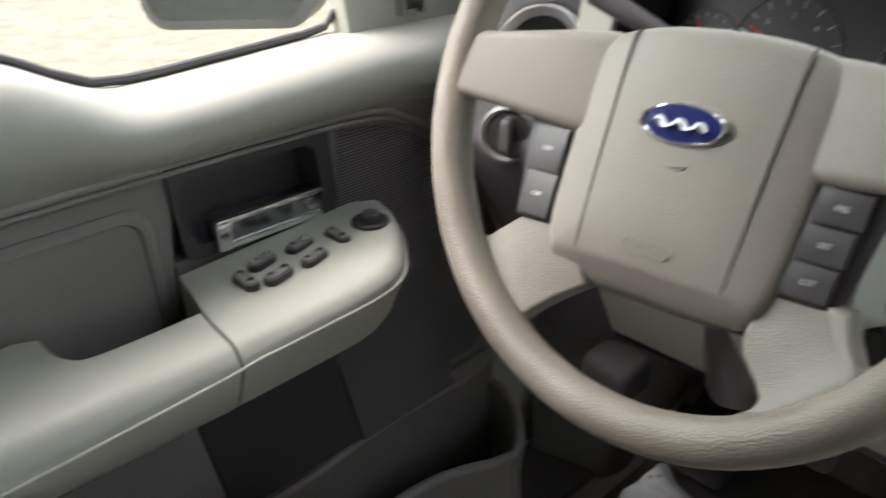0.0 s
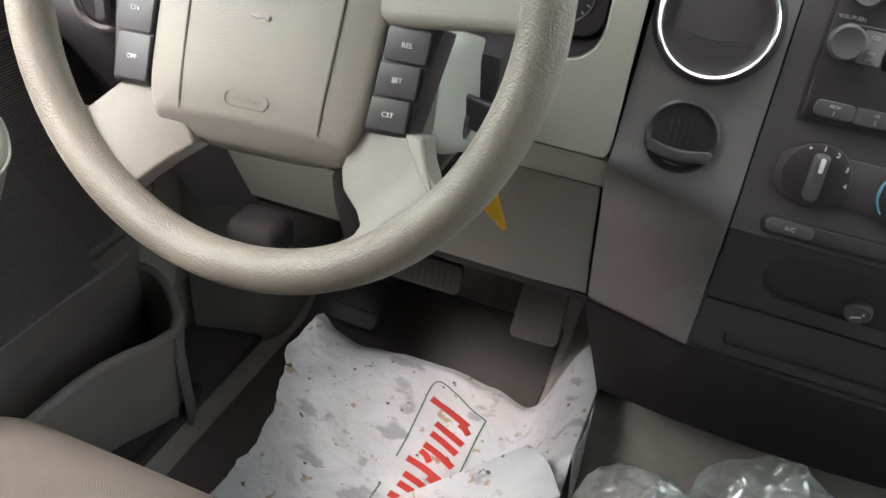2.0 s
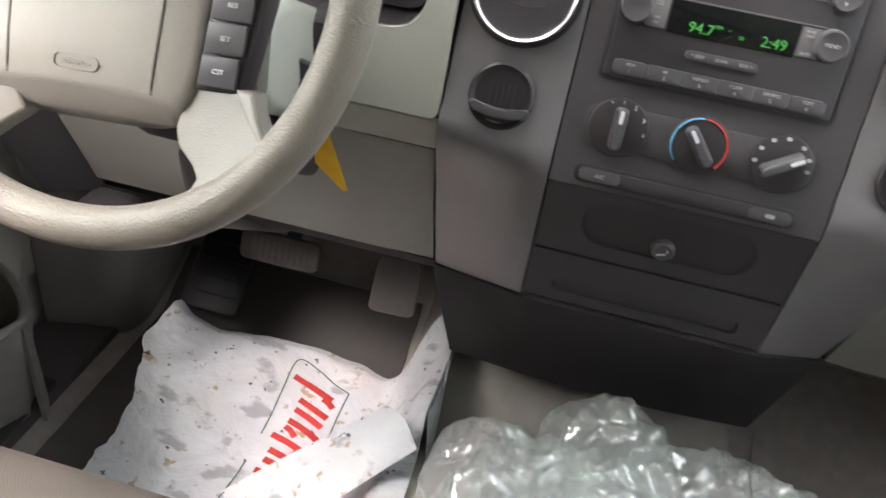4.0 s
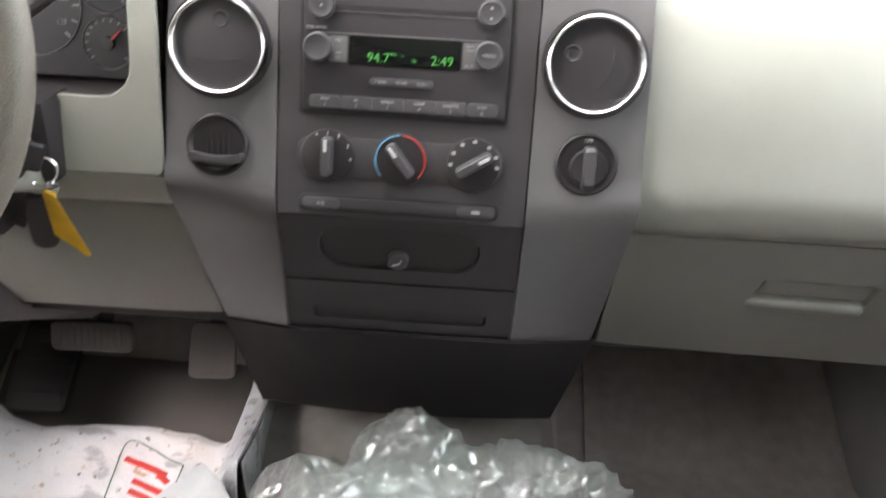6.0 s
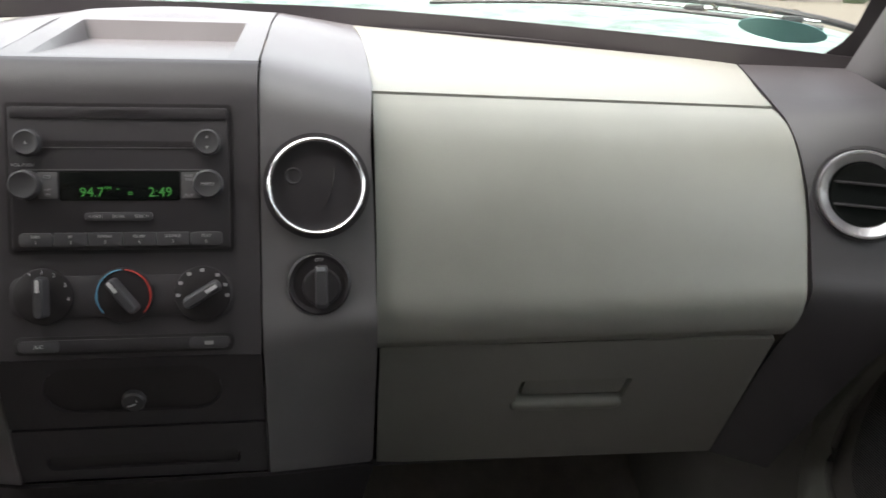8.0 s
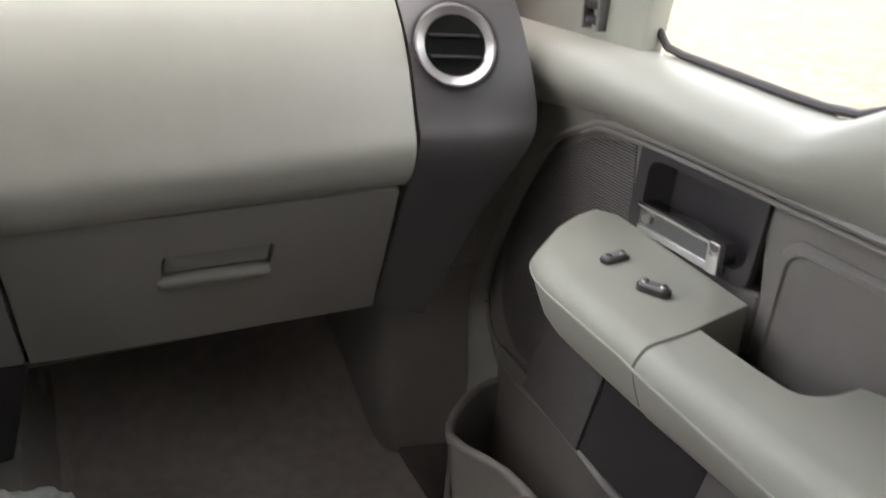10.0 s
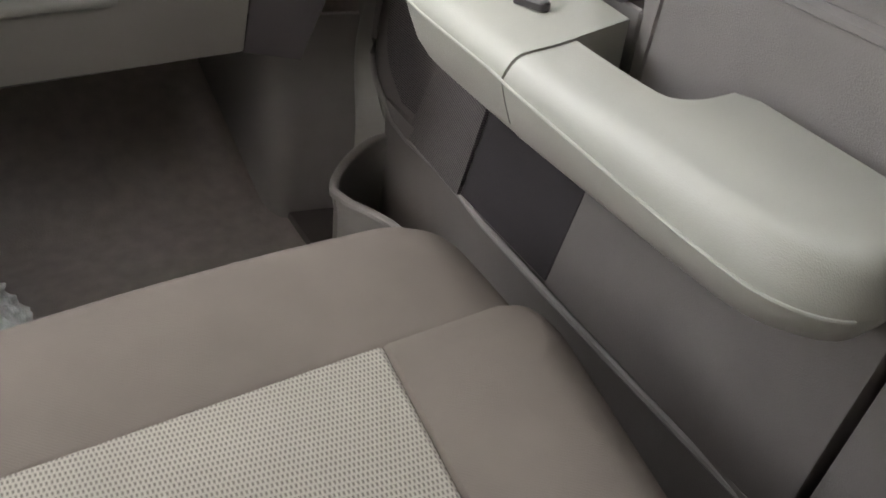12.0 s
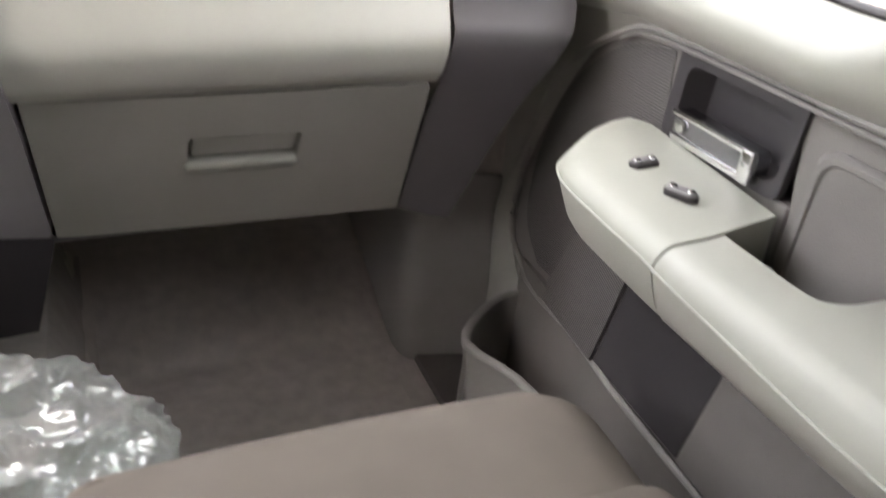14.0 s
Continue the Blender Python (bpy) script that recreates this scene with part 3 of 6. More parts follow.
# knee panel darkened in its colour for the shade under the dash
part("knee_panel", ruled([(-0.648, 0.118, 0.328), (-0.650, 0.066, 0.43), (-0.651, 0.020, 0.5145)], [(-0.229, 0.15, 0.309), (-0.228, 0.09, 0.41), (-0.2265, 0.038, 0.509)], 16, 12, 0.004, bulge=(0, -0.006, 0)), PEBBLE_SHADED, dash, "pale panel below the steering column")
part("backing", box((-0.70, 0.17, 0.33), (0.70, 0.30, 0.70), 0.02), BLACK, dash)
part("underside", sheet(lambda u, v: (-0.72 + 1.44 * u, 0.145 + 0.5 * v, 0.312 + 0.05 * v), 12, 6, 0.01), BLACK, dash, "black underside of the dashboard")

# glove box
glove = thing("glove_box", (0.436, 0.12, 0.31), "closed pale grey glove box with a recessed handle", "glove box")
GA, GB, GC, GD = V(0.2265, 0.039, 0.509), V(0.6465, 0.030, 0.514), V(0.6425, 0.130, 0.306), V(0.2295, 0.150, 0.306)
gc = (GA + GB + GC + GD) / 4
gx = (GB - GA + GC - GD).normalized()
gy = (GA - GD + GB - GC)
gn = gx.cross(gy).normalized()
gy = gn.cross(gx)
GF = axes(gc, gx, gy, gn)
gw, gh = 0.417, 0.230
hw = [(x + 0.10 * y + 0.006, y + 0.029) for x, y in rounded(0.122, 0.038, 0.004)]
# lid, handle and lip share the colour darkened for shade
part("lid", recess_plate(GF, [(x, y) for x, y in rounded(gw, gh, 0.006)], hw, 0.006, 0.026, 0.99), PEBBLE_SHADED, glove)
part("handle", prism([GF @ V(x + 0.10 * y + 0.006, y + 0.0315, -0.016) for x, y in rounded(0.114, 0.028, 0.003)], gn * 0.013, 0.002), PEBBLE_SHADED, glove, "flap handle in the recess")
part("lip", loft([[GF @ V(x * k + 0.002, y * k2 + 0.002, h) for x, y in rounded(0.128, 0.016, 0.007)] for k, k2, h in ((1, 1, -0.001), (0.99, 0.92, 0.0025), (0.96, 0.7, 0.0045), (0.9, 0.4, 0.0056), (0.8, 0.15, 0.0058))]), PEBBLE_SHADED, glove, "rounded finger lip below the handle")


# ---------- doors ----------
GRILLE = material("speaker_grille", (0.135, 0.128, 0.122), 0.6, mottle=0.05)
nt_ = GRILLE.node_tree
vo = nt_.nodes.new("ShaderNodeTexWave")
vo.inputs["Scale"].default_value = 92
vo.bands_direction = "Z"
co_ = [n for n in nt_.nodes if n.type == "TEX_COORD"][0]
nt_.links.new(co_.outputs["Object"], vo.inputs["Vector"])
bp_ = nt_.nodes.new("ShaderNodeBump")
bp_.inputs["Strength"].default_value, bp_.inputs["Distance"].default_value = 1.0, 0.0012
nt_.links.new(vo.outputs["Fac"], bp_.inputs["Height"])
gap_ = nt_.nodes.new("ShaderNodeMix")
gap_.data_type = "RGBA"
gap_.inputs["A"].default_value, gap_.inputs["B"].default_value = (0.036, 0.034, 0.034, 1), (0.170, 0.160, 0.152, 1)
nt_.links.new(vo.outputs["Fac"], gap_.inputs["Factor"])
nt_.links.new(gap_.outputs["Result"], nt_.nodes["Principled BSDF"].inputs["Base Color"])
nt_.links.new(bp_.outputs["Normal"], nt_.nodes["Principled BSDF"].inputs["Normal"])


def door(s, driver):
    word = "driver's" if driver else "passenger's"
    d = thing("door_1" if driver else "door_2", (s * 0.88, -0.3, 0.0), "closed %s door with pale armrest and dark inserts" % word, "car door", "front doors", "structure")

    def P(name, bm, mat, parent=d, label="", smooth=35):
        if s < 0:
            bm.transform(Matrix.Diagonal((-1, 1, 1, 1)))
        return part(name, bm, mat, parent, label, smooth)

    # back skin
    P("skin", box((0.885, -0.735, -0.10), (0.905, 0.235, 0.66), 0.004), MIDGREY)
    # frame trim ahead of the dark inset, and the upper roll
    prof = [(0.846, 0.600), (0.828, 0.612), (0.812, 0.630), (0.808, 0.648), (0.816, 0.664), (0.836, 0.674), (0.862, 0.677), (0.888, 0.676)]

    curve = spline(prof, 20)

    def belt(y):
        """The sill dips a little and then steps up towards the rear."""
        t = max(0.0, min(1.0, (-0.325 - y) / 0.12))
        return 0.045 * t * t * (3 - 2 * t) - 0.010 * max(0.0, min(1.0, (-0.09 - y) / 0.2))

    def upper(u, v):
        y = 0.16 - 0.88 * u
        x, z = curve[int(round(v * 20))]
        z += belt(y) * min(1.0, v * 1.6)
        blend = max(0.0, min(1.0, (y + 0.06) / 0.2))
        x -= 0.018 * blend * (1 - v)
        z -= blend * (1 - v) * 0.02
        return (x, y, z)
    P("upper_roll", sheet(upper, 60, 20, 0.006), PEBBLE_SOFT, label="pale padded sill roll under the window")
    # dark inset panel with a round front edge
    edge = spline([(-0.715, 0.600), (-0.45, 0.602), (-0.12, 0.602), (-0.035, 0.583), (0.05, 0.532), (0.097, 0.473), (0.145, 0.36), (0.163, 0.24), (0.10, 0.185)], 40)
    inset = [(0.846, -0.132, 0.6015)] + [(0.846, y, z) for y, z in edge if y > -0.125] + [(0.846, -0.10, 0.215), (0.846, -0.146, 0.212), (0.846, -0.146, 0.502)]
    P("inset_panel", prism(inset, (0.02, 0, 0), 0.002, 1), TAUPE_PANEL, label="dark grey inset panel")
    P("inset_panel", prism([(0.846, -0.305, 0.601), (0.846, -0.717, 0.600), (0.846, -0.717, 0.20), (0.846, -0.318, 0.207), (0.846, -0.318, 0.50)], (0.02, 0, 0), 0.002, 1), TAUPE_PANEL, label="dark grey inset panel")
    P("inset_panel", prism([(0.846, -0.147, 0.505), (0.846, -0.317, 0.505), (0.846, -0.317, 0.207), (0.846, -0.147, 0.212)], (0.02, 0, 0), 0.002, 1), TAUPE_PANEL)
    rim = [(0.842, y, z) for y, z in edge[3:]] + [(0.840, 0.052, 0.181), (0.822, -0.05, 0.205), (0.800, -0.148, 0.2255), (0.796, -0.20, 0.2225), (0.796, -0.318, 0.217), (0.796, -0.45, 0.214), (0.797, -0.62, 0.210), (0.80, -0.715, 0.208)]
    P("inset_bead", tube(rim, 0.0045, 8), MIDGREY, label="raised grey bead along the inset")
    P("inset_bead", tube([(0.838, y, z - 0.007) for y, z in edge if y < -0.02], 0.0026, 8), TAUPE_PANEL, label="raised grey bead along the inset")
    front = [(0.852, y, z) for y, z in edge[14:]] + [(0.852, 0.08, 0.10), (0.852, 0.11, 0.05), (0.852, 0.235, 0.05), (0.852, 0.235, 0.64), (0.852, -0.2, 0.62)]
    P("front_trim", prism(front, (0.03, 0, 0), 0.002, 1), EDGE_TRIM, label="pale door edge trim")
    # strip uses the darker trim colour to stand for the dashboard's shadow
    P("front_strip", ruled([(0.836, -0.10, 0.608), (0.8445, -0.02, 0.583), (0.845, 0.045, 0.522), (0.845, 0.115, 0.412), (0.845, 0.158, 0.312), (0.845, 0.168, 0.235), (0.846, 0.145, 0.182), (0.848, 0.122, 0.158)], [(0.812, 0.03, 0.640), (0.832, 0.085, 0.606), (0.846, 0.102, 0.525), (0.846, 0.150, 0.392), (0.843, 0.212, 0.275), (0.838, 0.216, 0.205), (0.822, 0.178, 0.145), (0.795, 0.128, 0.110)], 10, 36, 0.004, bulge=(-0.013, 0, 0)), EDGE_TRIM, label="rounded pale strip along the door's front edge", smooth=60)
    grille = [(0.8445, y, z) for y, z in spline([(-0.125, 0.588), (-0.06, 0.578), (0.0, 0.548), (0.06, 0.495), (0.10, 0.43), (0.125, 0.35), (0.125, 0.27), (0.08, 0.222)], 24)] + [(0.8445, -0.145, 0.232), (0.8445, -0.135, 0.40)]
    P("speaker_grille", prism(grille, (0.006, 0, 0)), GRILLE, label="ribbed grey speaker grille")
    # handle bezel with a sunk cup
    HB = axes(V(0.8405, -0.223, 0.553), (0, -1, 0), (0, 0, 1), (-1, 0, 0))
    outer = [(x + 0.10 * y * (1 if x > 0 else 1), y) for x, y in rounded(0.176, 0.098, 0.012)]
    P("handle_bezel", recess_plate(HB, outer, [(x + 0.10 * y, y) for x, y in shifted(rounded(0.148, 0.066, 0.014), 0.004, -0.002)], 0.008, 0.03, 0.93), CHARCOAL, label="charcoal bezel with a sunk cup")
    HH = axes(V(0.8385, -0.2180, 0.5245), (0, -1, 0), (0, 0, 1), (-1, 0, 0))
    grip = rounded(0.122, 0.032, 0.005)
    pull = P("door_handle", loft([[HH @ V(x, y, h) for x, y in grip] for h in (-0.012, 0.003)] + [[HH @ V(x * 0.985, y * 0.94, 0.0048) for x, y in grip]]), CHROME_DARKENED, label="chrome pull handle darkened for a dark reflection", smooth=20)
    P("handle_edge", prism([HH @ V(x, y + 0.0138, 0.0030) for x, y in rounded(0.120, 0.0052, 0.002)], (-0.0060, 0, 0), 0.0015, 2), CHROME, pull, "polished upper edge")
    P("handle_lip", prism([HH @ V(x, y - 0.0125, 0.0030) for x, y in rounded(0.120, 0.0070, 0.003)], (-0.0040, 0, 0), 0.0015, 2), CHROME, pull, "polished lower edge")
    P("handle_end", prism([HH @ V(x + 0.0535, y, 0.0040) for x, y in rounded(0.015, 0.030, 0.004)], (-0.0062, 0, 0), 0.0018, 2), CHROME, pull, "polished end block of the handle")
    P("lock_button", revolve([(0.0, 0.012), (0.006, 0.0115), (0.0072, 0.009), (0.0072, 0.004)], HH @ pose(-0.047, 0.001, -0.003), 20), SATIN, pull, "small round lock knob")
    # rear insert
    RI = axes(V(0.8445, -0.525, 0.50), (0, -1, 0), (0, 0, 1), (-1, 0, 0))
    o = [(x + (0.06 * y if x < 0 else 0), y) for x, y in rounded(0.388, 0.144, 0.02)]
    P("soft_insert", loft([[RI @ V(x, y, -0.004) for x, y in o], [RI @ V(x, y, 0.001) for x, y in o], [RI @ V(x * 0.985, y * 0.95, 0.006) for x, y in o], [RI @ V(x * 0.95, y * 0.88, 0.0065) for x, y in o], [RI @ V(x * 0.94, y * 0.86, 0.004) for x, y in o]]), TAUPE_PANEL, label="padded grey insert")
    # dark map panel and lower panel
    P("dark_insert", prism([(0.812, -0.188, 0.41), (0.812, -0.350, 0.41), (0.797, -0.318, 0.226), (0.797, -0.150, 0.229)], (0.03, 0, 0), 0.002, 1), DARK_INSERT, label="almost black trapezoid insert")
    P("lower_grille", ruled([(0.8115, -0.189, 0.412), (0.8045, -0.169, 0.32), (0.7972, -0.151, 0.229)], [(0.8455, -0.06, 0.412), (0.845, -0.01, 0.32), (0.8425, 0.052, 0.186)], 10, 10, -0.004), GRILLE, label="ribbed grille running down to the bin")
    P("lower_panel", prism([(0.808, -0.352, 0.42), (0.806, -0.632, 0.43), (0.794, -0.628, 0.215), (0.794, -0.320, 0.226)], (0.04, 0, 0), 0.003, 2), TAUPE_PANEL, label="grey lower panel")
    P("lower_rear", prism([(0.812, -0.638, 0.43), (0.812, -0.72, 0.43), (0.80, -0.72, 0.205), (0.80, -0.634, 0.213)], (0.04, 0, 0), 0.003, 2), TAUPE_PANEL)
    # storage bin in the foot of the door
    def bin_wall(u, v):
        y = 0.075 - 0.78 * u
        bulge = 0.040 * math.exp(-((y - 0.04) / 0.07) ** 2)
        mouth = 0.131 + (0.02 * u)
        return (0.766 - bulge + 0.02 * v, y, mouth - 0.19 * v)
    P("bin_wall", sheet(bin_wall, 30, 10, -0.006), MIDGREY, label="grey outer wall of the door bin")
    def bin_nose(u, v):
        k = spline([(0.726, 0.042, 0.131), (0.743, 0.072, 0.134), (0.782, 0.104, 0.140), (0.82, 0.120, 0.146), (0.852, 0.116, 0.15)], 16)[int(round(u * 16))]
        return (k[0], k[1] + 0.015 * v, k[2] - 0.19 * v)
    P("bin_nose", sheet(bin_nose, 16, 8, 0.006), MIDGREY, label="rounded front of the door bin")
    lip = [(0.766 - 0.040 * math.exp(-((0.075 - 0.78 * k / 24 - 0.04) / 0.07) ** 2), 0.075 - 0.78 * k / 24, 0.131 + 0.02 * k / 24) for k in range(24, -1, -1)]
    lip = lip[:-2] + [tuple(p) for p in spline([(0.726, 0.042, 0.132), (0.743, 0.072, 0.134), (0.782, 0.104, 0.140), (0.82, 0.120, 0.146), (0.852, 0.116, 0.15)], 10)]
    P("bin_lip", tube(lip, 0.0068, 10), MIDGREY, label="rounded lip of the door bin")
    P("bin_floor", box((0.745, -0.7, -0.045), (0.86, 0.11, -0.03), 0.003), DARK_INSERT)
    P("bin_back", ruled([(0.852, 0.12, 0.21), (0.848, 0.12, -0.04)], [(0.795, -0.715, 0.222), (0.80, -0.715, -0.04)], 24, 4, 0.01), TAUPE_PANEL)
    # armrest
    arm = P("armrest", armrest_mesh(ARM, 0.5), PEBBLE_SOFT, label="pale padded armrest with a grab cut-out")
    sp = P("switch_plate", armrest_mesh(PLATE, 0.501, 0.008), PEBBLE, label="pale switch plate")
    P("ridge", tube(RIDGE, 0.0014, 6), PEBBLE_SOFT, label="raised seam line round the armrest")
    P("under_arm", prism([(0.742, -0.60, 0.424), (0.742, -0.19, 0.424), (0.80, -0.13, 0.424), (0.86, -0.13, 0.424), (0.86, -0.62, 0.424)], (0, 0, 0.02), 0.004), PEBBLE)
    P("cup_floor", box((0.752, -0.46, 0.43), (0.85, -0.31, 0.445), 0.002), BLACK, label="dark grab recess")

    def rocker(y, x, turn, big=1.0):
        m = Matrix.Translation((x, y, 0.5075)) @ pose(0, 0, 0, 0, 0, turn)
        return m
    spots = [(0.7690, -0.2080, 6), (0.7640, -0.2740, -65)] if not driver else [(0.7955, -0.2135, 75), (0.7640, -0.2190, 75), (0.7920, -0.2580, 75), (0.7600, -0.2615, 75), (0.7850, -0.1755, 0), (0.7710, -0.2880, 0)]
    for x, y, turn in spots:
        m = rocker(y, x, turn)
        well = P("switch_well", loft([[m @ V(a * k, b * k, h) for a, b in rounded(0.033, 0.0145, 0.007)] for k, h in ((1.0, -0.004), (1.0, 0.0008), (0.96, 0.0016), (0.90, 0.0016), (0.88, 0.0))]), BLACK, sp, "black oval switch surround")
        P("switch", loft([[m @ V(a * k, b * k2, h + 0.0018 * abs(a) / 0.014) for a, b in rounded(0.028, 0.0115, 0.005)] for k, k2, h in ((1, 1, -0.001), (1, 1, 0.0016), (0.92, 0.85, 0.003), (0.4, 0.3, 0.0024))]), GREY, well, "grey rocker switch")
        # satin domes added at both ends to give the switch its highlights
        for e in (-0.009, 0.009):
            P("added_glint", revolve([(0, 0.0028), (0.0032, 0.0021), (0.0044, 0)], m @ pose(e, 0, 0.0034), 12), SATIN, well)
    if driver:
        m = Matrix.Translation((0.785, -0.134, 0.509))
        P("mirror_knob_base", revolve([(0, 0.001), (0.013, 0.001), (0.017, 0.003), (0.019, 0.002), (0.019, -0.004)], m, 32), BLACK, sp, "black round mirror switch base")
        P("mirror_knob", merge(*[box((-0.010, -0.003, 0.001), (0.010, 0.003, 0.010), 0.0015, 2, m @ pose(0, 0, 0, 0, 0, a)) for a in (0, 90)], revolve([(0, 0.0125), (0.006, 0.012), (0.0075, 0.009), (0.0075, 0)], m, 20)), KNOB, sp, "cross-shaped mirror knob")
    # window
    P("window_frame", merge(tube([(0.888, -0.715 + 0.031 * k, 0.680 + belt(-0.715 + 0.031 * k)) for k in range(20)] + [(0.888, -0.10, 0.682), (0.884, -0.085, 0.70), (0.872, -0.09, 0.78), (0.80, -0.30, 1.2)], 0.0045, 8), tube([(0.888, -0.715, 0.715), (0.80, -0.72, 1.22), (0.80, -0.30, 1.2)], 0.011, 8)), BLACK, label="black rubber window seal")
    pane = P("pane", prism([(0.894, -0.715, 0.66), (0.894, -0.09, 0.66), (0.885, -0.09, 0.74), (0.803, -0.30, 1.2), (0.803, -0.715, 1.22)], (0.004, 0, 0)), GLASS, label="clear side window", smooth=0)
    pane.visible_shadow = False
    P("sail_trim", prism([(0.862, -0.085, 0.655), (0.862, 0.24, 0.655), (0.862, 0.235, 0.745), (0.852, 0.145, 0.86), (0.815, -0.05, 1.06), (0.80, -0.26, 1.22), (0.80, -0.28, 1.2), (0.868, -0.10, 0.79)], (0.03, 0, 0), 0.004, 2), PEBBLE, label="pale corner trim with an air outlet")
    for k in range(7):
        P("outlet_slot", box((0.853, -0.018, 0.692 + 0.0165 * k), (0.866, 0.004, 0.7005 + 0.0165 * k), 0.002), BLACK, label="narrow black outlet slot")
    P("outlet_frame", merge(box((0.852, -0.023, 0.686), (0.866, -0.019, 0.809), 0.001), box((0.852, 0.005, 0.686), (0.866, 0.009, 0.809), 0.001)), GREY)
    return d


def arm_plan(outline):
    """The armrest's plan with its corners rounded and its sides divided."""
    for turn in range(2):
        fine = []
        for i, p in enumerate(outline):
            a, b = outline[i - 1], outline[(i + 1) % len(outline)]
            if math.hypot(p[0] - a[0], p[1] - a[1]) > 0.005 and p[0] < 0.80 and i not in (0, len(outline) - 1) and abs(p[1] + 0.34) > 0.008:
                fine += [(p[0] + (a[0] - p[0]) * 0.25, p[1] + (a[1] - p[1]) * 0.25), (p[0] + (b[0] - p[0]) * 0.25, p[1] + (b[1] - p[1]) * 0.25)]
            else:
                fine.append(p)
        outline = fine
    pts = []
    n = len(outline)
    for i in range(n):
        a, b = outline[i], outline[(i + 1) % n]
        k = max(1, int(math.hypot(b[0] - a[0], b[1] - a[1]) / 0.012))
        for j in range(k):
            pts.append((a[0] + (b[0] - a[0]) * j / k, a[1] + (b[1] - a[1]) * j / k))
    return pts


def arm_drop(y):
    """How far the side's crease sinks towards the rear."""
    return max(0.0, min(0.016, (-0.30 - y) * 0.055))


def arm_rise(y, rise):
    return rise * max(0.0, (y + 0.33) / 0.24)


def armrest_mesh(outline, top, rise=0.0):
    """A pad from its plan: round top edge, sloping side, narrower foot."""
    pts = arm_plan(outline)

    def ring(inset, z, sink=0.0):
        out = []
        for x, y in pts:
            fx = max(0.0, min(1.0, (0.765 - x) / 0.05))
            tip = max(0.0, min(1.0, (y + 0.21) / 0.10)) if y > -0.25 else 0.0
            tail = max(0.0, min(1.0, (-0.565 - y) / 0.06))
            out.append((x + inset * fx, y - 0.8 * inset * tip + inset * tail, z + arm_rise(y, rise) - sink * arm_drop(y)))
        return out
    return loft([ring(0.034, top - 0.074), ring(0.022, top - 0.070), ring(0.014, top - 0.058, 0.3), ring(0.0055, top - 0.034, 0.8), ring(0.0008, top - 0.0175, 1.0), ring(0.0008, top - 0.0155, 1.0), ring(0.0040, top - 0.0100, 0.7), ring(0.0080, top - 0.0055, 0.3), ring(0.0120, top - 0.0026, 0.1), ring(0.0175, top - 0.0008), ring(0.026, top)])


ARM = [(0.759, -0.339), (0.757, -0.36), (0.757, -0.425), (0.766, -0.443), (0.785, -0.453), (0.816, -0.453), (0.824, -0.47), (0.82, -0.60), (0.80, -0.632), (0.76, -0.645), (0.725, -0.638), (0.702, -0.61), (0.694, -0.56), (0.692, -0.45), (0.691, -0.345)]
PLATE = [(0.830, -0.322), (0.835, -0.20), (0.836, -0.10), (0.825, -0.083), (0.80, -0.089), (0.76, -0.110), (0.72, -0.142), (0.70, -0.165), (0.690, -0.20), (0.690, -0.27), (0.691, -0.3425), (0.759, -0.3365)]
RIDGE = [(x, y, 0.4835 + arm_rise(y, 0.008)) for x, y in arm_plan(PLATE) if x < 0.80 and y > -0.336 and y < -0.08] + [(x, y, 0.4832 - arm_drop(y)) for x, y in arm_plan(ARM)[::-1] if x < 0.74 and y < -0.345]
RIDGE = [p for p in RIDGE if p[0] < 0.735 or p[1] > -0.2]


door(-1, True)
door(1, False)


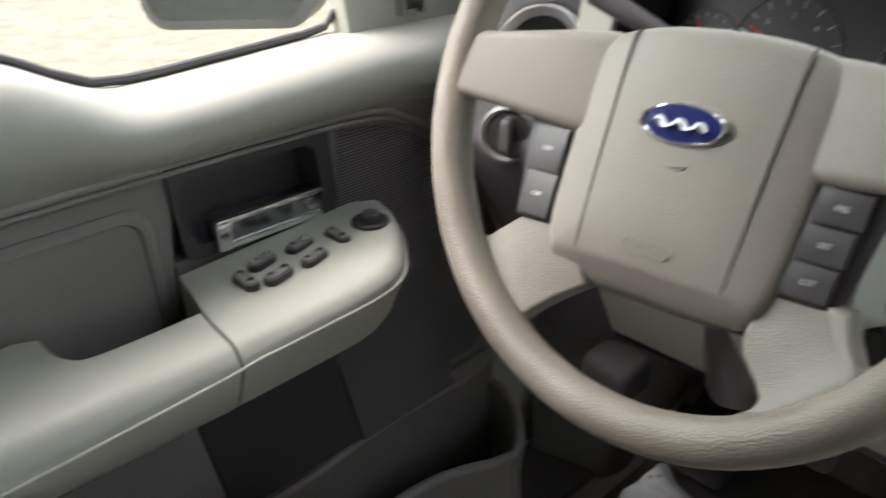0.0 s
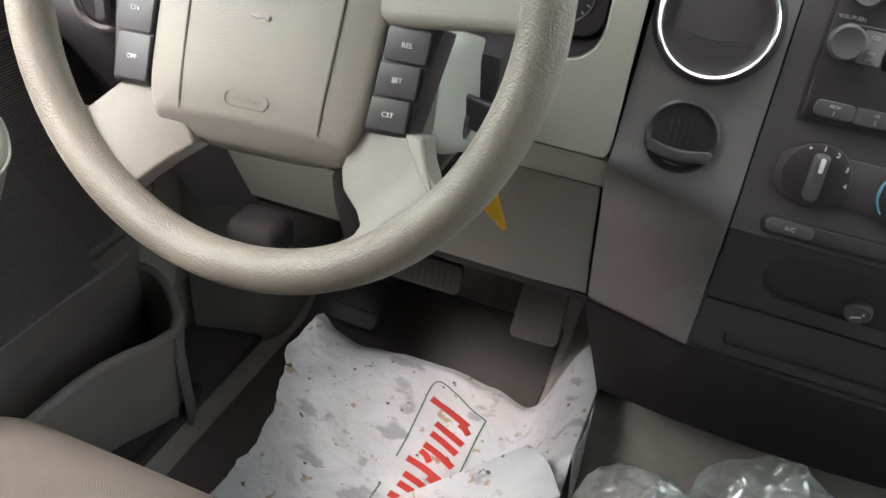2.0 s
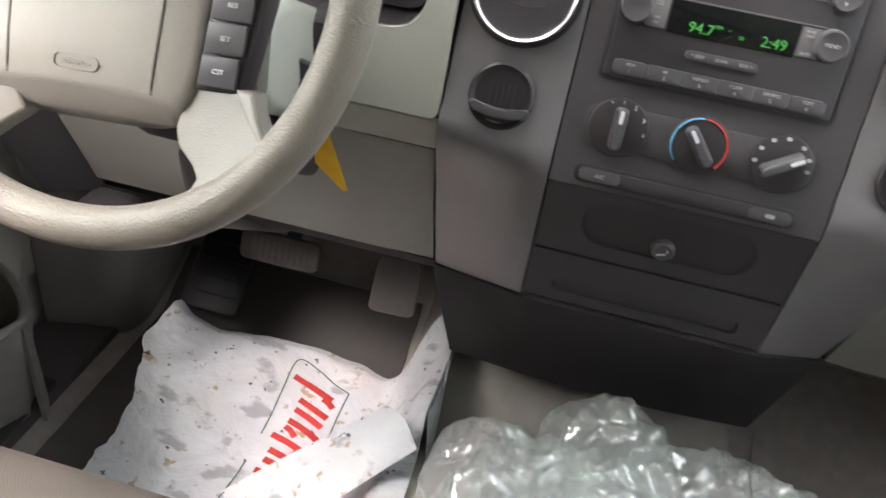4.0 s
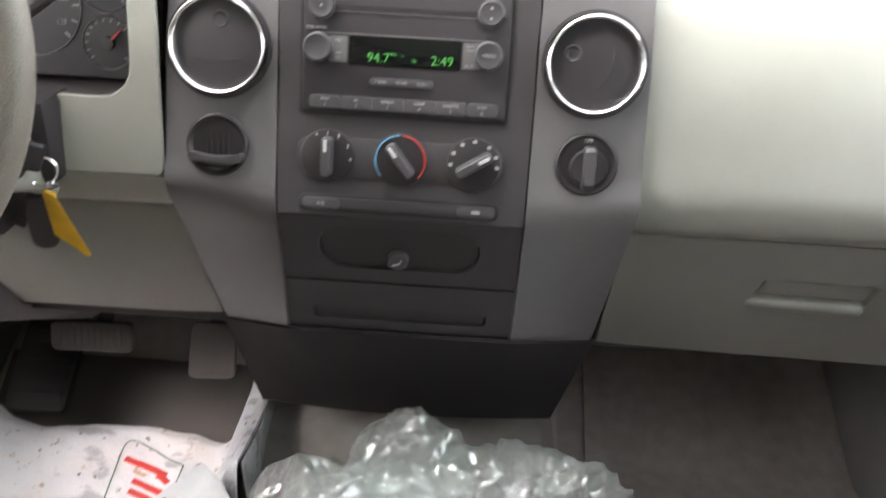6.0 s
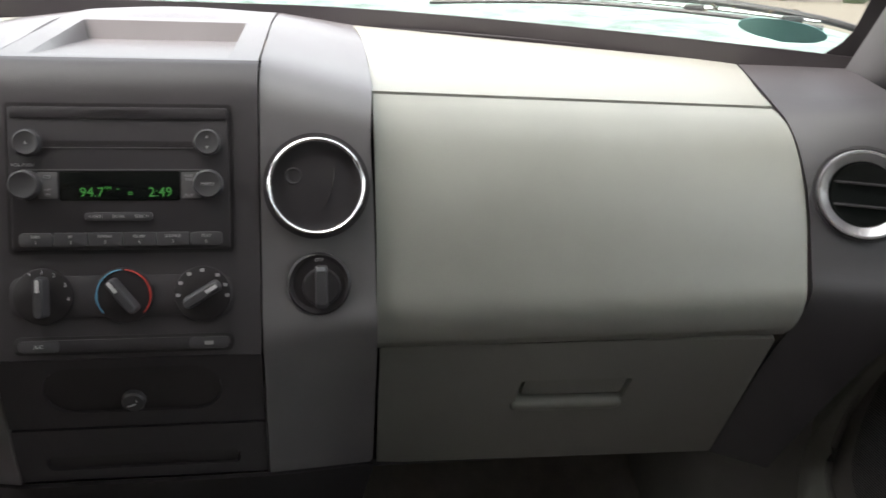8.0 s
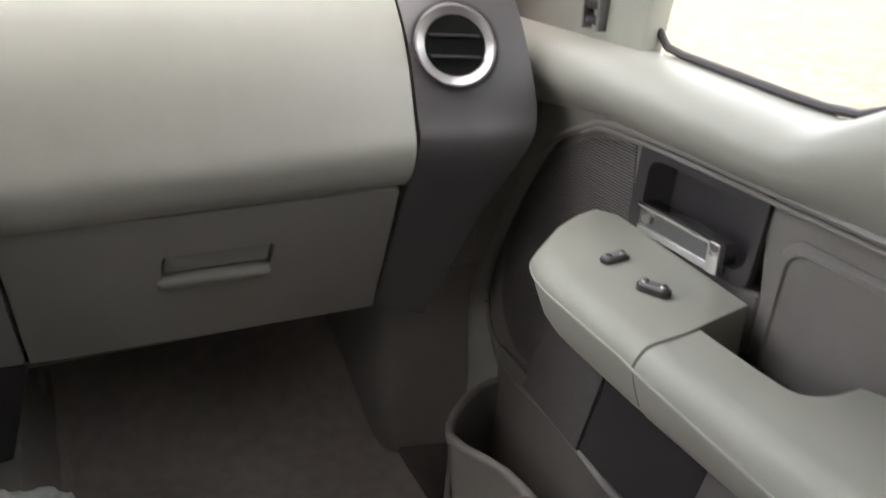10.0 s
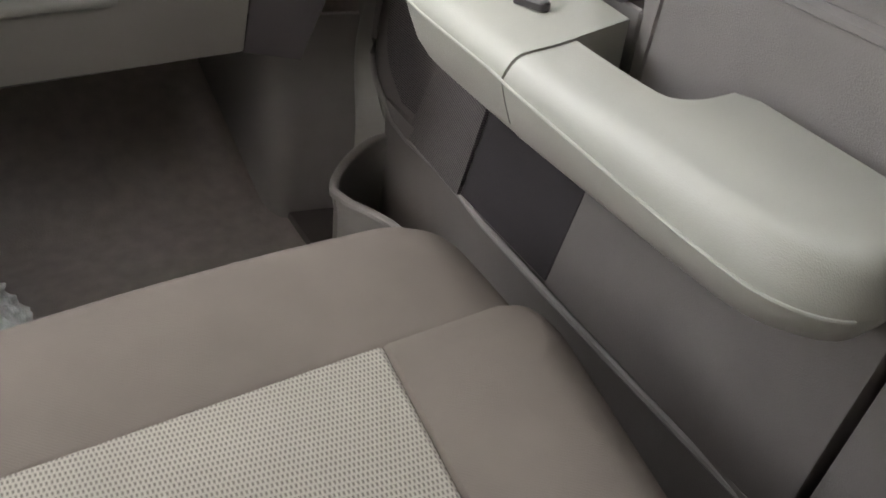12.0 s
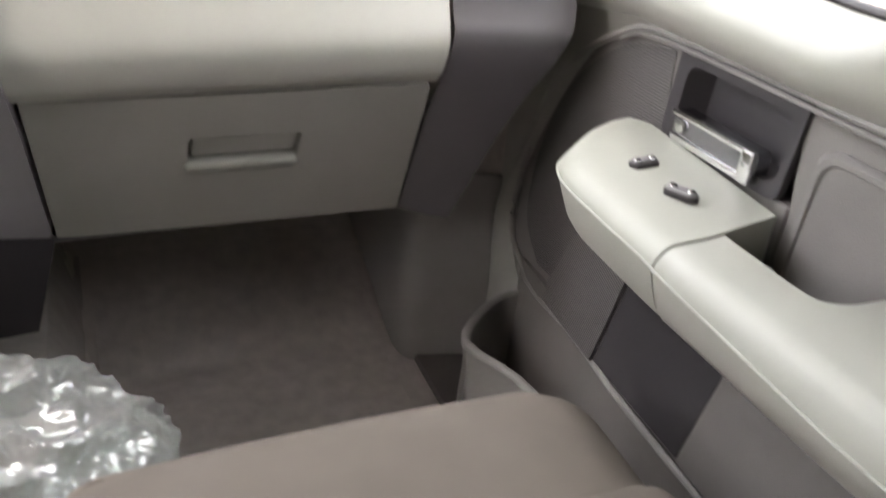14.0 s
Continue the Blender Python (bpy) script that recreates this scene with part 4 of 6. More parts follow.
# ---------- seats ----------
def pad(x0, x1, y0, y1, z, r=(0.02, 0.02, 0.02, 0.02), skirt=(0, 0, 0, 0), crown=0.006, tilt=0.0, corners=(), nu=26, nv=22, slant=0.0, flare=0.0):
    """A stuffed cushion piece. Edges: left, right, back, front. y0 is the back."""
    w, l = x1 - x0, y1 - y0

    def drop(s, rad):
        if s >= rad or rad <= 0:
            return 0.0
        q = 1 - s / rad
        return rad * (1 - math.sqrt(max(0.0, 1 - q * q)))

    def fn(u, v):
        i, j = u * (nu + 2) - 1, v * (nv + 2) - 1
        uu, vv = min(max(i / nu, 0), 1), min(max(j / nv, 0), 1)
        x, y = x0 + w * uu, y0 + l * vv
        zz = z + crown * math.sin(math.pi * uu) * math.sin(math.pi * vv) + tilt * (vv - 0.5)
        dd = [drop(uu * w, r[0]), drop((1 - uu) * w, r[1]), drop(vv * l, r[2]), drop((1 - vv) * l, r[3])]
        hem = (skirt[0] if i < 0 else 0) + (skirt[1] if i > nu else 0) + (skirt[2] if j < 0 else 0) + (skirt[3] if j > nv else 0)
        for sx, sy, R in corners:
            cx = (x1 - R) if sx > 0 else (x0 + R)
            cy = (y1 - R) if sy > 0 else (y0 + R)
            dx, dy = (x - cx) * sx, (y - cy) * sy
            if dx > 0 and dy > 0:
                k = max(dx, dy) / math.hypot(dx, dy)
                x, y = cx + sx * dx * k, cy + sy * dy * k
                # the fall of the side runs over into that of the end
                e0, e1 = (1 if sx > 0 else 0), (3 if sy > 0 else 2)
                t = math.atan2(dy, dx) / (math.pi / 2)
                t = t * t * (3 - 2 * t)
                dd[e0], dd[e1] = drop(R - max(dx, dy), r[e0] + (r[e1] - r[e0]) * t), 0.0
                hem = skirt[e0] + (skirt[e1] - skirt[e0]) * t if i > nu or j > nv or i < 0 or j < 0 else 0.0
        return (x, y, zz - math.sqrt(sum(q * q for q in dd)) - hem)
    bm = sheet(fn, nu + 2, nv + 2, 0.0)
    for v in bm.verts:
        v.co.x += (slant + flare * max(0.0, min(1.0, (v.co.x - x0) / w if flare > 0 else (x1 - v.co.x) / w))) * min(0.0, v.co.y + 0.425)
    return bm


def bucket(x0, x1, label, outer):
    """One side of the split bench; outer: +1 where the door is on the right."""
    st = thing("split_bench", ((x0 + x1) / 2, -0.5, FLOOR_Z), label, "car seat", "front seats")
    e_in, e_out = (x0, x1) if outer > 0 else (x1, x0)
    seam_out = e_out - outer * 0.125
    a, b = min(e_in, seam_out), max(e_in, seam_out)
    fo = sorted((e_in, e_out + outer * 0.020))
    front = part("front_roll", pad(fo[0], fo[1], -0.4222, -0.242, 0.331, (0.07, 0.07, 0.0014, 0.085), (0.2, 0.2, 0.02, 0.25), 0.016, 0.0, [(outer, 1, 0.085), (-outer, 1, 0.05)], 60, 60), CLOTH, st, "plain taupe cloth front bolster")
    bo = sorted((seam_out + outer * 0.0003, e_out + outer * 0.039))
    rr = (0.004, 0.066) if outer > 0 else (0.066, 0.004)
    sk = (0.02, 0.2) if outer > 0 else (0.2, 0.02)
    part("side_bolster", pad(bo[0], bo[1], -0.80, -0.4225, 0.335, (*rr, 0.02, 0.0015), (*sk, 0.1, 0.06), 0.012, 0.0, [(outer, 1, 0.068)], 50, 80, outer * 0.11, outer * 0.10), CLOTH, st, "raised taupe side bolster")
    ri = (0.035, 0.003) if outer > 0 else (0.003, 0.035)
    ki = (0.2, 0.01) if outer > 0 else (0.01, 0.2)
    part("seat_insert", pad(a, b, -0.5665, -0.4225, 0.334, (*ri, 0.0015, 0.0012), (*ki, 0.01, 0.01), 0.004, nu=90, nv=50, slant=outer * 0.11), MESHCLOTH, st, "pale knit insert with small holes")
    part("seat_insert", pad(a, b, -0.80, -0.5675, 0.333, (*ri, 0.02, 0.0015), (*ki, 0.1, 0.01), 0.008, nu=90, nv=60, slant=outer * 0.11), MESHCLOTH, st, "pale knit insert with small holes")
    part("base", box((x0 + 0.03, -0.80, FLOOR_Z), (x1 - 0.03, -0.31, 0.22), 0.02), BLACK, st, "dark seat frame")
    # backrest leans back
    B = axes(V((x0 + x1) / 2, -0.815, 0.33), (1, 0, 0), (0, -0.37, 0.93), (0, 0.93, 0.37))
    w = x1 - x0
    bk = pad(-w / 2 + 0.1, w / 2 - 0.1, 0.0, 0.62, 0.05, (0.02, 0.02, 0.03, 0.05), (0.02, 0.02, 0.1, 0.12), 0.02)
    bk.transform(B)
    part("back_insert", bk, CLOTH, st, "taupe backrest middle")
    for q in (-1, 1):
        bb = pad(min(q * (w / 2 - 0.102), q * (w / 2 + 0.005)), max(q * (w / 2 - 0.102), q * (w / 2 + 0.005)), 0.0, 0.66, 0.085, (0.04, 0.04, 0.03, 0.06), (0.15, 0.15, 0.1, 0.15), 0.01)
        bb.transform(B)
        part("back_bolster", bb, CLOTH, st, "taupe backrest side")
    return st


bucket(0.222, 0.682, "taupe cloth passenger seat with pale knit insert", 1)
bucket(-0.682, -0.215, "taupe cloth driver's seat with pale knit insert", -1)
mid = thing("centre_bench", (-0.02, -0.5, FLOOR_Z), "taupe cloth folding centre seat between the front seats", "car seat")
part("cushion", pad(-0.168, 0.172, -0.80, -0.172, 0.332, (0.05, 0.05, 0.03, 0.06), (0.18, 0.18, 0.1, 0.2), 0.006, 0.0, [(1, 1, 0.05), (-1, 1, 0.05)]), CLOTH, mid, "plain taupe centre cushion")
part("front_band", pad(-0.150, 0.150, -0.185, -0.160, 0.245, (0.02, 0.02, 0.005, 0.015), (0.14, 0.14, 0.0, 0.14), 0.0), PEBBLE, mid, "pale moulded front of the centre seat")


# ---------- steering wheel ----------
WC = V(-0.42, -0.166, 0.70)
WN = V(0.0, -0.927, 0.375)
WM = axes(WC, (1, 0, 0), (0, 0.375, 0.927), WN)
wheel = thing("steering_wheel", WC + V(0, 0.1, -0.05), "beige leather steering wheel with pad and thumb buttons", "steering wheel")


def torus(m, R, r, seg=96, tub=20):
    return revolve([(R + r * math.cos(2 * math.pi * k / tub), r * 1.08 * math.sin(2 * math.pi * k / tub)) for k in range(tub)], m, seg, close=True)


RIMM = axes(V(-0.440, -0.1677, 0.7029), (0.9995, -0.03, 0), (0.0, 0.337, 0.941), (-0.028, -0.941, 0.337))
part("rim", torus(RIMM, 0.1889, 0.0155), LEATHER, wheel, "worn beige leather rim")


# the hub lies behind the rim's plane and is turned a little
HM = WM @ Matrix.Translation((-0.020, 0.0, -0.014)) @ Matrix(((1, 0, 0, 0), (0.06, 1, 0, 0), (0, 0, 1, 0), (0, 0, 0, 1)))


def hm_pts(pts):
    return [HM @ V(*p) for p in pts]


PAD_HALF = [(0.0, 0.0672), (0.030, 0.0660), (0.053, 0.0628), (0.074, 0.0570), (0.0835, 0.0490), (0.0865, 0.030), (0.0865, -0.010), (0.0862, -0.050), (0.0845, -0.078), (0.079, -0.096), (0.070, -0.1075), (0.055, -0.1140), (0.030, -0.1160), (0.0, -0.1165)]
PAD_LINE = [tuple(p) for p in spline(PAD_HALF, 39)]
PAD_LINE = PAD_LINE + [(-x, y) for x, y in PAD_LINE[-2:0:-1]]


def hub_ring(k, h, chin, top=0.0):
    """One ring of the airbag cover; chin: how low its lower edge may reach."""
    out = []
    for x, y in PAD_LINE:
        x, y = x * k, -0.02 + (y + 0.02) * k
        y = max(y, chin - 0.004 * (x / 0.08) ** 2) if y < 0 else y - top
        out.append(HM @ V(x, y, h - 0.0030 * (x / 0.08) ** 2))
    return out


part("airbag_pad", loft([hub_ring(0.985, -0.045, -0.115), hub_ring(1.0, -0.024, -0.116), hub_ring(0.998, -0.011, -0.108), hub_ring(0.99, -0.0055, -0.0985), hub_ring(0.978, -0.0020, -0.0945, 0.001), hub_ring(0.955, 0.0004, -0.0915, 0.002), hub_ring(0.90, 0.0022, -0.087, 0.002), hub_ring(0.6, 0.0040, -0.060), hub_ring(0.25, 0.0046, -0.05)]), WHEEL_PLASTIC, wheel, "grained beige airbag cover", smooth=50)
SEAM = material("pad_seam", (0.12, 0.11, 0.095), 0.8)
for s in (-1, 1):
    part("pad_groove", tube(hm_pts([(s * 0.0572, 0.0600, -0.0030), (s * 0.0575, 0.0560, 0.0004), (s * 0.0573, 0.0470, 0.0018), (s * 0.0566, 0.02, 0.0023), (s * 0.0553, -0.03, 0.0024), (s * 0.0540, -0.070, 0.0020), (s * 0.0537, -0.083, 0.0012), (s * 0.0535, -0.0905, -0.0004)]), 0.0011, 6), SEAM, wheel, "narrow dark seam in the pad")
part("hub_back", loft([[HM @ V(x, y - 0.02, h) for x, y in rounded(0.185 * k, 0.155 * k, 0.03)] for k, h in ((0.8, -0.075), (1.0, -0.055), (1.0, -0.030))]), WHEEL_PLASTIC, wheel, "shell behind the pad")


def strut(A, B, wa, wb, ta, tb, n=10, dip=0.0):
    """A spoke: a flat rounded arm from A to B; widths and thicknesses at both ends."""
    A, B = Vector(A), Vector(B)
    d = (B - A).normalized()
    sd = V(-d.y, d.x, 0).normalized()
    rings = []
    for i in range(n + 1):
        t = i / n
        e = 3 * t * t - 2 * t ** 3
        w, th = wa + (wb - wa) * e, ta + (tb - ta) * e
        c = A.lerp(B, t) + V(0, 0, -dip * math.sin(math.pi * t))
        rings.append([WM @ (c + sd * x + V(0, 0, y)) for x, y in rounded(w, th, min(w, th) * 0.36, 4)])
    return loft(rings)


def settle(bm):
    """Bend a flat spoke so that its inner end drops to the hub."""
    for v in bm.verts:
        x, y, h = v.co
        t = max(0.0, min(1.0, (math.hypot(x + 0.02, y - 0.002) - 0.094) / 0.084))
        low = 0.013 + 0.019 * (1 - t ** 3)
        k = (0.466 - h + low) / (0.466 - h)
        v.co = V(0.26 + (x - 0.26) * k, -0.005 + (y + 0.005) * k, h - low)
    bm.transform(WM)
    return bm


def spoke_block(plan, h, thick, bevel, way, seg=4):
    bm = prism([(x, y, h) for x, y in plan], (0, 0, thick), bevel, seg)
    for d in (0.085, 0.10, 0.115, 0.13, 0.145, 0.16, 0.175):
        bmesh.ops.bisect_plane(bm, geom=list(bm.verts) + list(bm.edges) + list(bm.faces), plane_co=V(-0.02, 0, 0) + V(*way).normalized() * d, plane_no=V(*way))
    return settle(bm)


for s in (-1, 1):
    part("upper_spoke", strut((-0.020 + s * 0.070, 0.0225 + s * 0.0045, -0.0300), (-0.020 + s * 0.186, 0.0175 + s * 0.0105, 0.001), 0.072, 0.049, 0.026, 0.020, 14), WHEEL_PLASTIC, wheel, "beige upper spoke", smooth=50)
    turns = range(-32, -51, -3) if s > 0 else range(-148, -126, 3)
    arcs = [(-0.020 + 0.187 * math.cos(radians(q)), 0.002 + 0.187 * math.sin(radians(q))) for q in turns]
    if s > 0:
        plan = [(0.070, -0.068), (0.113, -0.066), (0.118, -0.080), (0.125, -0.092), (0.135, -0.094)] + arcs + [(0.080, -0.148), (0.073, -0.1445), (0.081, -0.138), (0.0845, -0.130), (0.080, -0.122), (0.068, -0.111), (0.0645, -0.099)]
    else:
        plan = [(-0.064, -0.077), (-0.079, -0.079), (-0.105, -0.083), (-0.131, -0.108), (-0.150, -0.110)] + arcs + [(-0.095, -0.158), (-0.086, -0.153), (-0.078, -0.143), (-0.060, -0.126), (-0.041, -0.110)]
    part("lower_spoke", spoke_block(plan, -0.012, 0.022, 0.0085, (s * 0.75, -0.66, 0)), SPOKE_DIMMED, wheel, "beige grained lower spoke", smooth=50)
    if s > 0:
        part("spoke_flare", spoke_block([(0.101, -0.0665), (0.113, -0.068), (0.119, -0.084), (0.1265, -0.0975), (0.1230, -0.0985), (0.111, -0.083)], 0.004, 0.0085, 0.0022, (0.75, -0.66, 0), 2), WHEEL_PLASTIC, wheel, smooth=50)
    pod = part("button_pod", prism(hm_pts([(s * 0.0855, -0.0115, -0.030), (s * 0.1225, -0.0105, -0.030), (s * 0.1135, -0.0815, -0.030), (s * 0.0820, -0.0815, -0.030)]), WN * 0.026, 0.002), BLACK, wheel, "black button housing")
    words = ["ON", "OFF"] if s < 0 else ["RES", "SET", "CST"]
    rows = len(words)
    for k, w in enumerate(words):
        hgt = 0.0665 / rows
        cy = -0.0128 - hgt * (k + 0.5)
        lean = 0.0030 * (k + 0.5) / rows
        x0, x1 = s * (0.0872 - lean), s * (0.1165 - 2.2 * lean)
        mid_x = (x0 + x1) / 2
        key = part("button", prism(hm_pts([(mid_x + x, cy + y, -0.0080) for x, y in rounded(abs(x1 - x0), hgt - 0.0020, 0.0015, 3)]), WN * 0.0068, 0.001), KNOB, pod, "grey rubber thumb button")
        part("lettering", lettering(w, HM @ Matrix.Translation((mid_x, cy, -0.0008)), 0.0047), WHITE_INK, key, "white letters %s" % w, smooth=0)
BADGE = HM @ pose(-0.003, 0.0045, 0.0042)
OVAL = Matrix.Diagonal((0.0305, 0.0130, 1, 1))
part("badge_seat", revolve([(1.10, -0.001), (1.07, 0.0012), (1.0, 0.0008)], BADGE @ OVAL, 48), WHEEL_PLASTIC, wheel, "raised oval seat of the badge")
emb = part("emblem", revolve([(0, 0.0035), (0.85, 0.003), (0.9, 0.0015)], BADGE @ OVAL, 48), EMBLEM_BLUE, wheel, "blue oval badge")
part("emblem_ring", revolve([(0.86, 0.0028), (0.93, 0.0042), (1.0, 0.0028), (1.02, -0.003), (0.88, -0.003)], BADGE @ OVAL, 48, close=True), CHROME, emb, "chrome badge ring")
part("emblem_mark", tube([BADGE @ V(-0.019 + 0.038 * t, 0.0022 * math.sin(t * 17), 0.0036) for t in [q / 40 for q in range(41)]], [0.0036 + 0.0026 * abs(math.sin(q * 0.23)) for q in range(41)], 8, 0.3), CHROME, emb, "silver flourish on the badge")
part("airbag_mark", merge(lettering("AIRBAG", HM @ Matrix.Translation((-0.001, -0.0765, 0.0030)), 0.0060)), WHEEL_PLASTIC, wheel, "embossed airbag lettering", smooth=0)
part("mark_frame", loft([[HM @ V(x * k - 0.001, y * k - 0.0765, h) for x, y in rounded(0.033, 0.0098, 0.0047)] for k, h in ((1.04, 0.0020), (1.0, 0.0038), (0.96, 0.0020))], caps=False), WHEEL_PLASTIC, wheel, "embossed frame round the lettering")
part("horn_mark", tube(hm_pts([(-0.007, -0.021, 0.0048), (-0.002, -0.0225, 0.0050), (0.003, -0.0215, 0.0050), (0.006, -0.0235, 0.005), (0.007, -0.020, 0.005)]), 0.0008, 5), GREY, wheel, "small horn symbol")

# column, shroud, levers
col = thing("steering_column", (-0.42, 0.05, 0.6), "steering column shroud, greyed for shade, with ignition lock", "steering column")
rings = []
for t, w, h in ((-0.078, 0.12, 0.08), (-0.090, 0.155, 0.10), (-0.12, 0.165, 0.10), (-0.2, 0.17, 0.10), (-0.25, 0.17, 0.10)):
    rings.append([WM @ V(x - 0.012, y - 0.05, t) for x, y in rounded(w, h, 0.035)])
# pale shroud coloured grey to stand for the shade behind the wheel
part("shroud", loft(rings), GREY, col, "split column shroud, greyed for the wheel's shade")
part("lock_boss", loft([[WM @ V(x + 0.079 - 0.10 * (y + 0.045), y - 0.045, t) for x, y in rounded(w, h, 0.012)] for t, w, h in ((-0.085, 0.020, 0.070), (-0.095, 0.032, 0.085), (-0.12, 0.036, 0.092), (-0.20, 0.036, 0.092))]), PEBBLE, col, "pale swelling beside the ignition lock")
lockm = axes(V(-0.335, -0.055, 0.585), (0, 1, 0), (0, 0.3, 0.95), (0.92, -0.35, 0.1))
part("lock_housing", box((-0.344, -0.030, 0.552), (-0.312, 0.03, 0.634), 0.010), BLACK, col, "black housing round the ignition lock")
part("ignition_lock", revolve([(0, 0.012), (0.011, 0.012), (0.015, 0.008), (0.018, 0.0), (0.02, -0.06), (0, -0.06)], lockm, 28), BLACK, col, "black ignition lock")
part("lower_cover", box((-0.49, -0.06, 0.50), (-0.36, 0.12, 0.56), 0.02), BLACK, col, "dark cover below the column")
gear = thing("gear_lever", (-0.34, -0.03, 0.72), "dark column gear lever with a chrome-banded grip", "gear lever")
part("stalk", tube([(-0.345, -0.03, 0.69), (-0.30, -0.05, 0.715), (-0.255, -0.06, 0.745)], [0.007, 0.0065, 0.007], 12), CHARCOAL, gear)
part("grip", tube(spline([(-0.262, -0.06, 0.741), (-0.23, -0.06, 0.764), (-0.205, -0.058, 0.782), (-0.188, -0.056, 0.794)], 8), [0.009, 0.012, 0.0125, 0.013, 0.013, 0.013, 0.013, 0.013, 0.0125], 20), CHARCOAL, gear, "dark grip")
part("end_cap", tube([(-0.189, -0.0561, 0.7935), (-0.1865, -0.056, 0.7955)], [0.0133, 0.0125], 20), SATIN, gear, "ringed end cap")
blink = thing("indicator_lever", (-0.49, -0.03, 0.71), "dark turn signal lever on the column", "lever")
part("stalk", tube([(-0.48, -0.03, 0.70), (-0.54, -0.035, 0.722), (-0.60, -0.04, 0.745)], [0.008, 0.008, 0.010], 12), CHARCOAL, blink)

# ---------- gauges ----------
gauge = thing("instrument_cluster", (-0.432, 0.07, 0.65), "dark instrument cluster with red needles", "instrument cluster")
GM = axes(V(-0.432, 0.082, 0.688), (1, 0, 0), (0, 0.17, 0.985), (0, -0.985, 0.17))
# plate colour is lifted to stand for glare on the cover glass
part("dial_plate", prism([GM @ V(x, y, -0.012) for x, y in rounded(0.345, 0.128, 0.02)], GM.to_3x3() @ V(0, 0, 0.004), 0.001, 1), material("dial_face_glare", (0.034, 0.031, 0.034), 0.45, mottle=0.15, mottle_size=20), gauge, "dark dial plate")
for cx, cy, R, ang in ((-0.062, 0.004, 0.048, 150), (0.062, 0.004, 0.048, 175), (-0.135, 0.0, 0.03, 120), (0.135, 0.024, 0.024, 60), (0.135, -0.03, 0.024, 45)):
    dial = part("dial_ring", revolve([(R, 0), (R + 0.001, 0.0016), (R + 0.002, 0)], GM @ pose(cx, cy, -0.008), 40), GREY, gauge)
    part("needle", prism([GM @ pose(cx, cy, -0.006, 0, 0, ang) @ V(*p) for p in ((0.004, 0.0014, 0), (R * 0.85, 0.0005, 0), (R * 0.85, -0.0005, 0), (0.004, -0.0014, 0))], GM.to_3x3() @ V(0, 0, 0.001)), RED_INK, dial, "red needle", smooth=0)
    part("needle_hub", revolve([(0, 0.004), (0.006, 0.0035), (0.0065, 0)], GM @ pose(cx, cy, -0.008), 20), BLACK, dial)
    part("scale_marks", merge(*[box((R * 0.84, -0.0006, 0), (R * 0.97, 0.0006, 0.0005), 0, 1, GM @ pose(cx, cy, -0.0078, 0, 0, a)) for a in range(-40, 221, 20)]), DIM_INK, dial, "white scale marks", smooth=0)
    if R > 0.04:
        part("dial_numbers", merge(*[lettering(str(n), GM @ pose(cx, cy, -0.0076) @ Matrix.Translation((R * 0.68 * math.cos(radians(210 - 240 * i / 6)), R * 0.68 * math.sin(radians(210 - 240 * i / 6)), 0)), 0.007) for i, n in enumerate(range(0, 7) if cx < 0 else range(0, 140, 20))]), DIM_INK, dial, "white dial numbers", smooth=0)

# ---------- radio ----------
radio = thing("car_radio", (-0.001, 0.02, 0.62), "dark car radio with compact disc slot and lit green display", "car radio")
RC = (-0.0015, 0.686)
part("faceplate", on_face(rounded(0.1825, 0.1230, 0.003, 3), *RC, 0.0005, 0.0032, 0.0012), CHARCOAL, radio, "charcoal faceplate")
part("frame_gap", on_face(rounded(0.1890, 0.1300, 0.004, 3), *RC, 0.0002, 0.0010), BLACK, radio)
part("top_strip", on_face(rounded(0.1795, 0.0095, 0.0015, 3), -0.0015, 0.7405, 0.003, 0.0046, 0.0008), CHARCOAL, radio, "upper flap with a finger slot")
part("finger_slot", on_face(rounded(0.050, 0.0036, 0.0016, 3), -0.0015, 0.7412, 0.0044, 0.0050), BLACK, radio)
part("disc_slot", on_face(rounded(0.124, 0.0036, 0.0012, 3), -0.003, 0.7155, 0.003, 0.0036), BLACK, radio, "compact disc slot")
part("slot_line", on_face(rounded(0.126, 0.0008, 0.0003, 2), -0.003, 0.7118, 0.003, 0.0040), GREY, radio)
part("display", on_face(rounded(0.100, 0.0255, 0.002, 3), -0.0025, 0.680, 0.003, 0.0040, 0.0004), SCREEN, radio, "dark glass display")
part("display_brow", on_face(rounded(0.158, 0.0012, 0.0005, 2), -0.004, 0.6935, 0.003, 0.0042), GREY, radio)
for x in (-0.0620, 0.0570):
    part("display_side", on_face(rounded(0.016, 0.023, 0.001, 2), x, 0.6805, 0.003, 0.0038, 0.0004), GREY, radio)
for txt, x, z, size in (("94.7", -0.026, 0.6745, 0.0118), ("FM", -0.0125, 0.678, 0.0045), ("2:49", 0.031, 0.6745, 0.0118), ("-", -0.004, 0.678, 0.008), ("=", 0.006, 0.6735, 0.008)):
    part("display_digits", lettering(txt, face(x, z, 0.0042), size), LCD, radio, "green digits", smooth=0)


def round_key(x, z, R, name, label, parent, deep=0.009):
    return part(name, revolve([(0, deep - 0.0016), (R * 0.6, deep - 0.0012), (R * 0.86, deep), (R * 0.97, deep - 0.0008), (R, deep - 0.003), (R * 1.03, 0.0), (R * 1.14, 0.0)], face(x, z, 0.0032), 40), KNOB, parent, label)


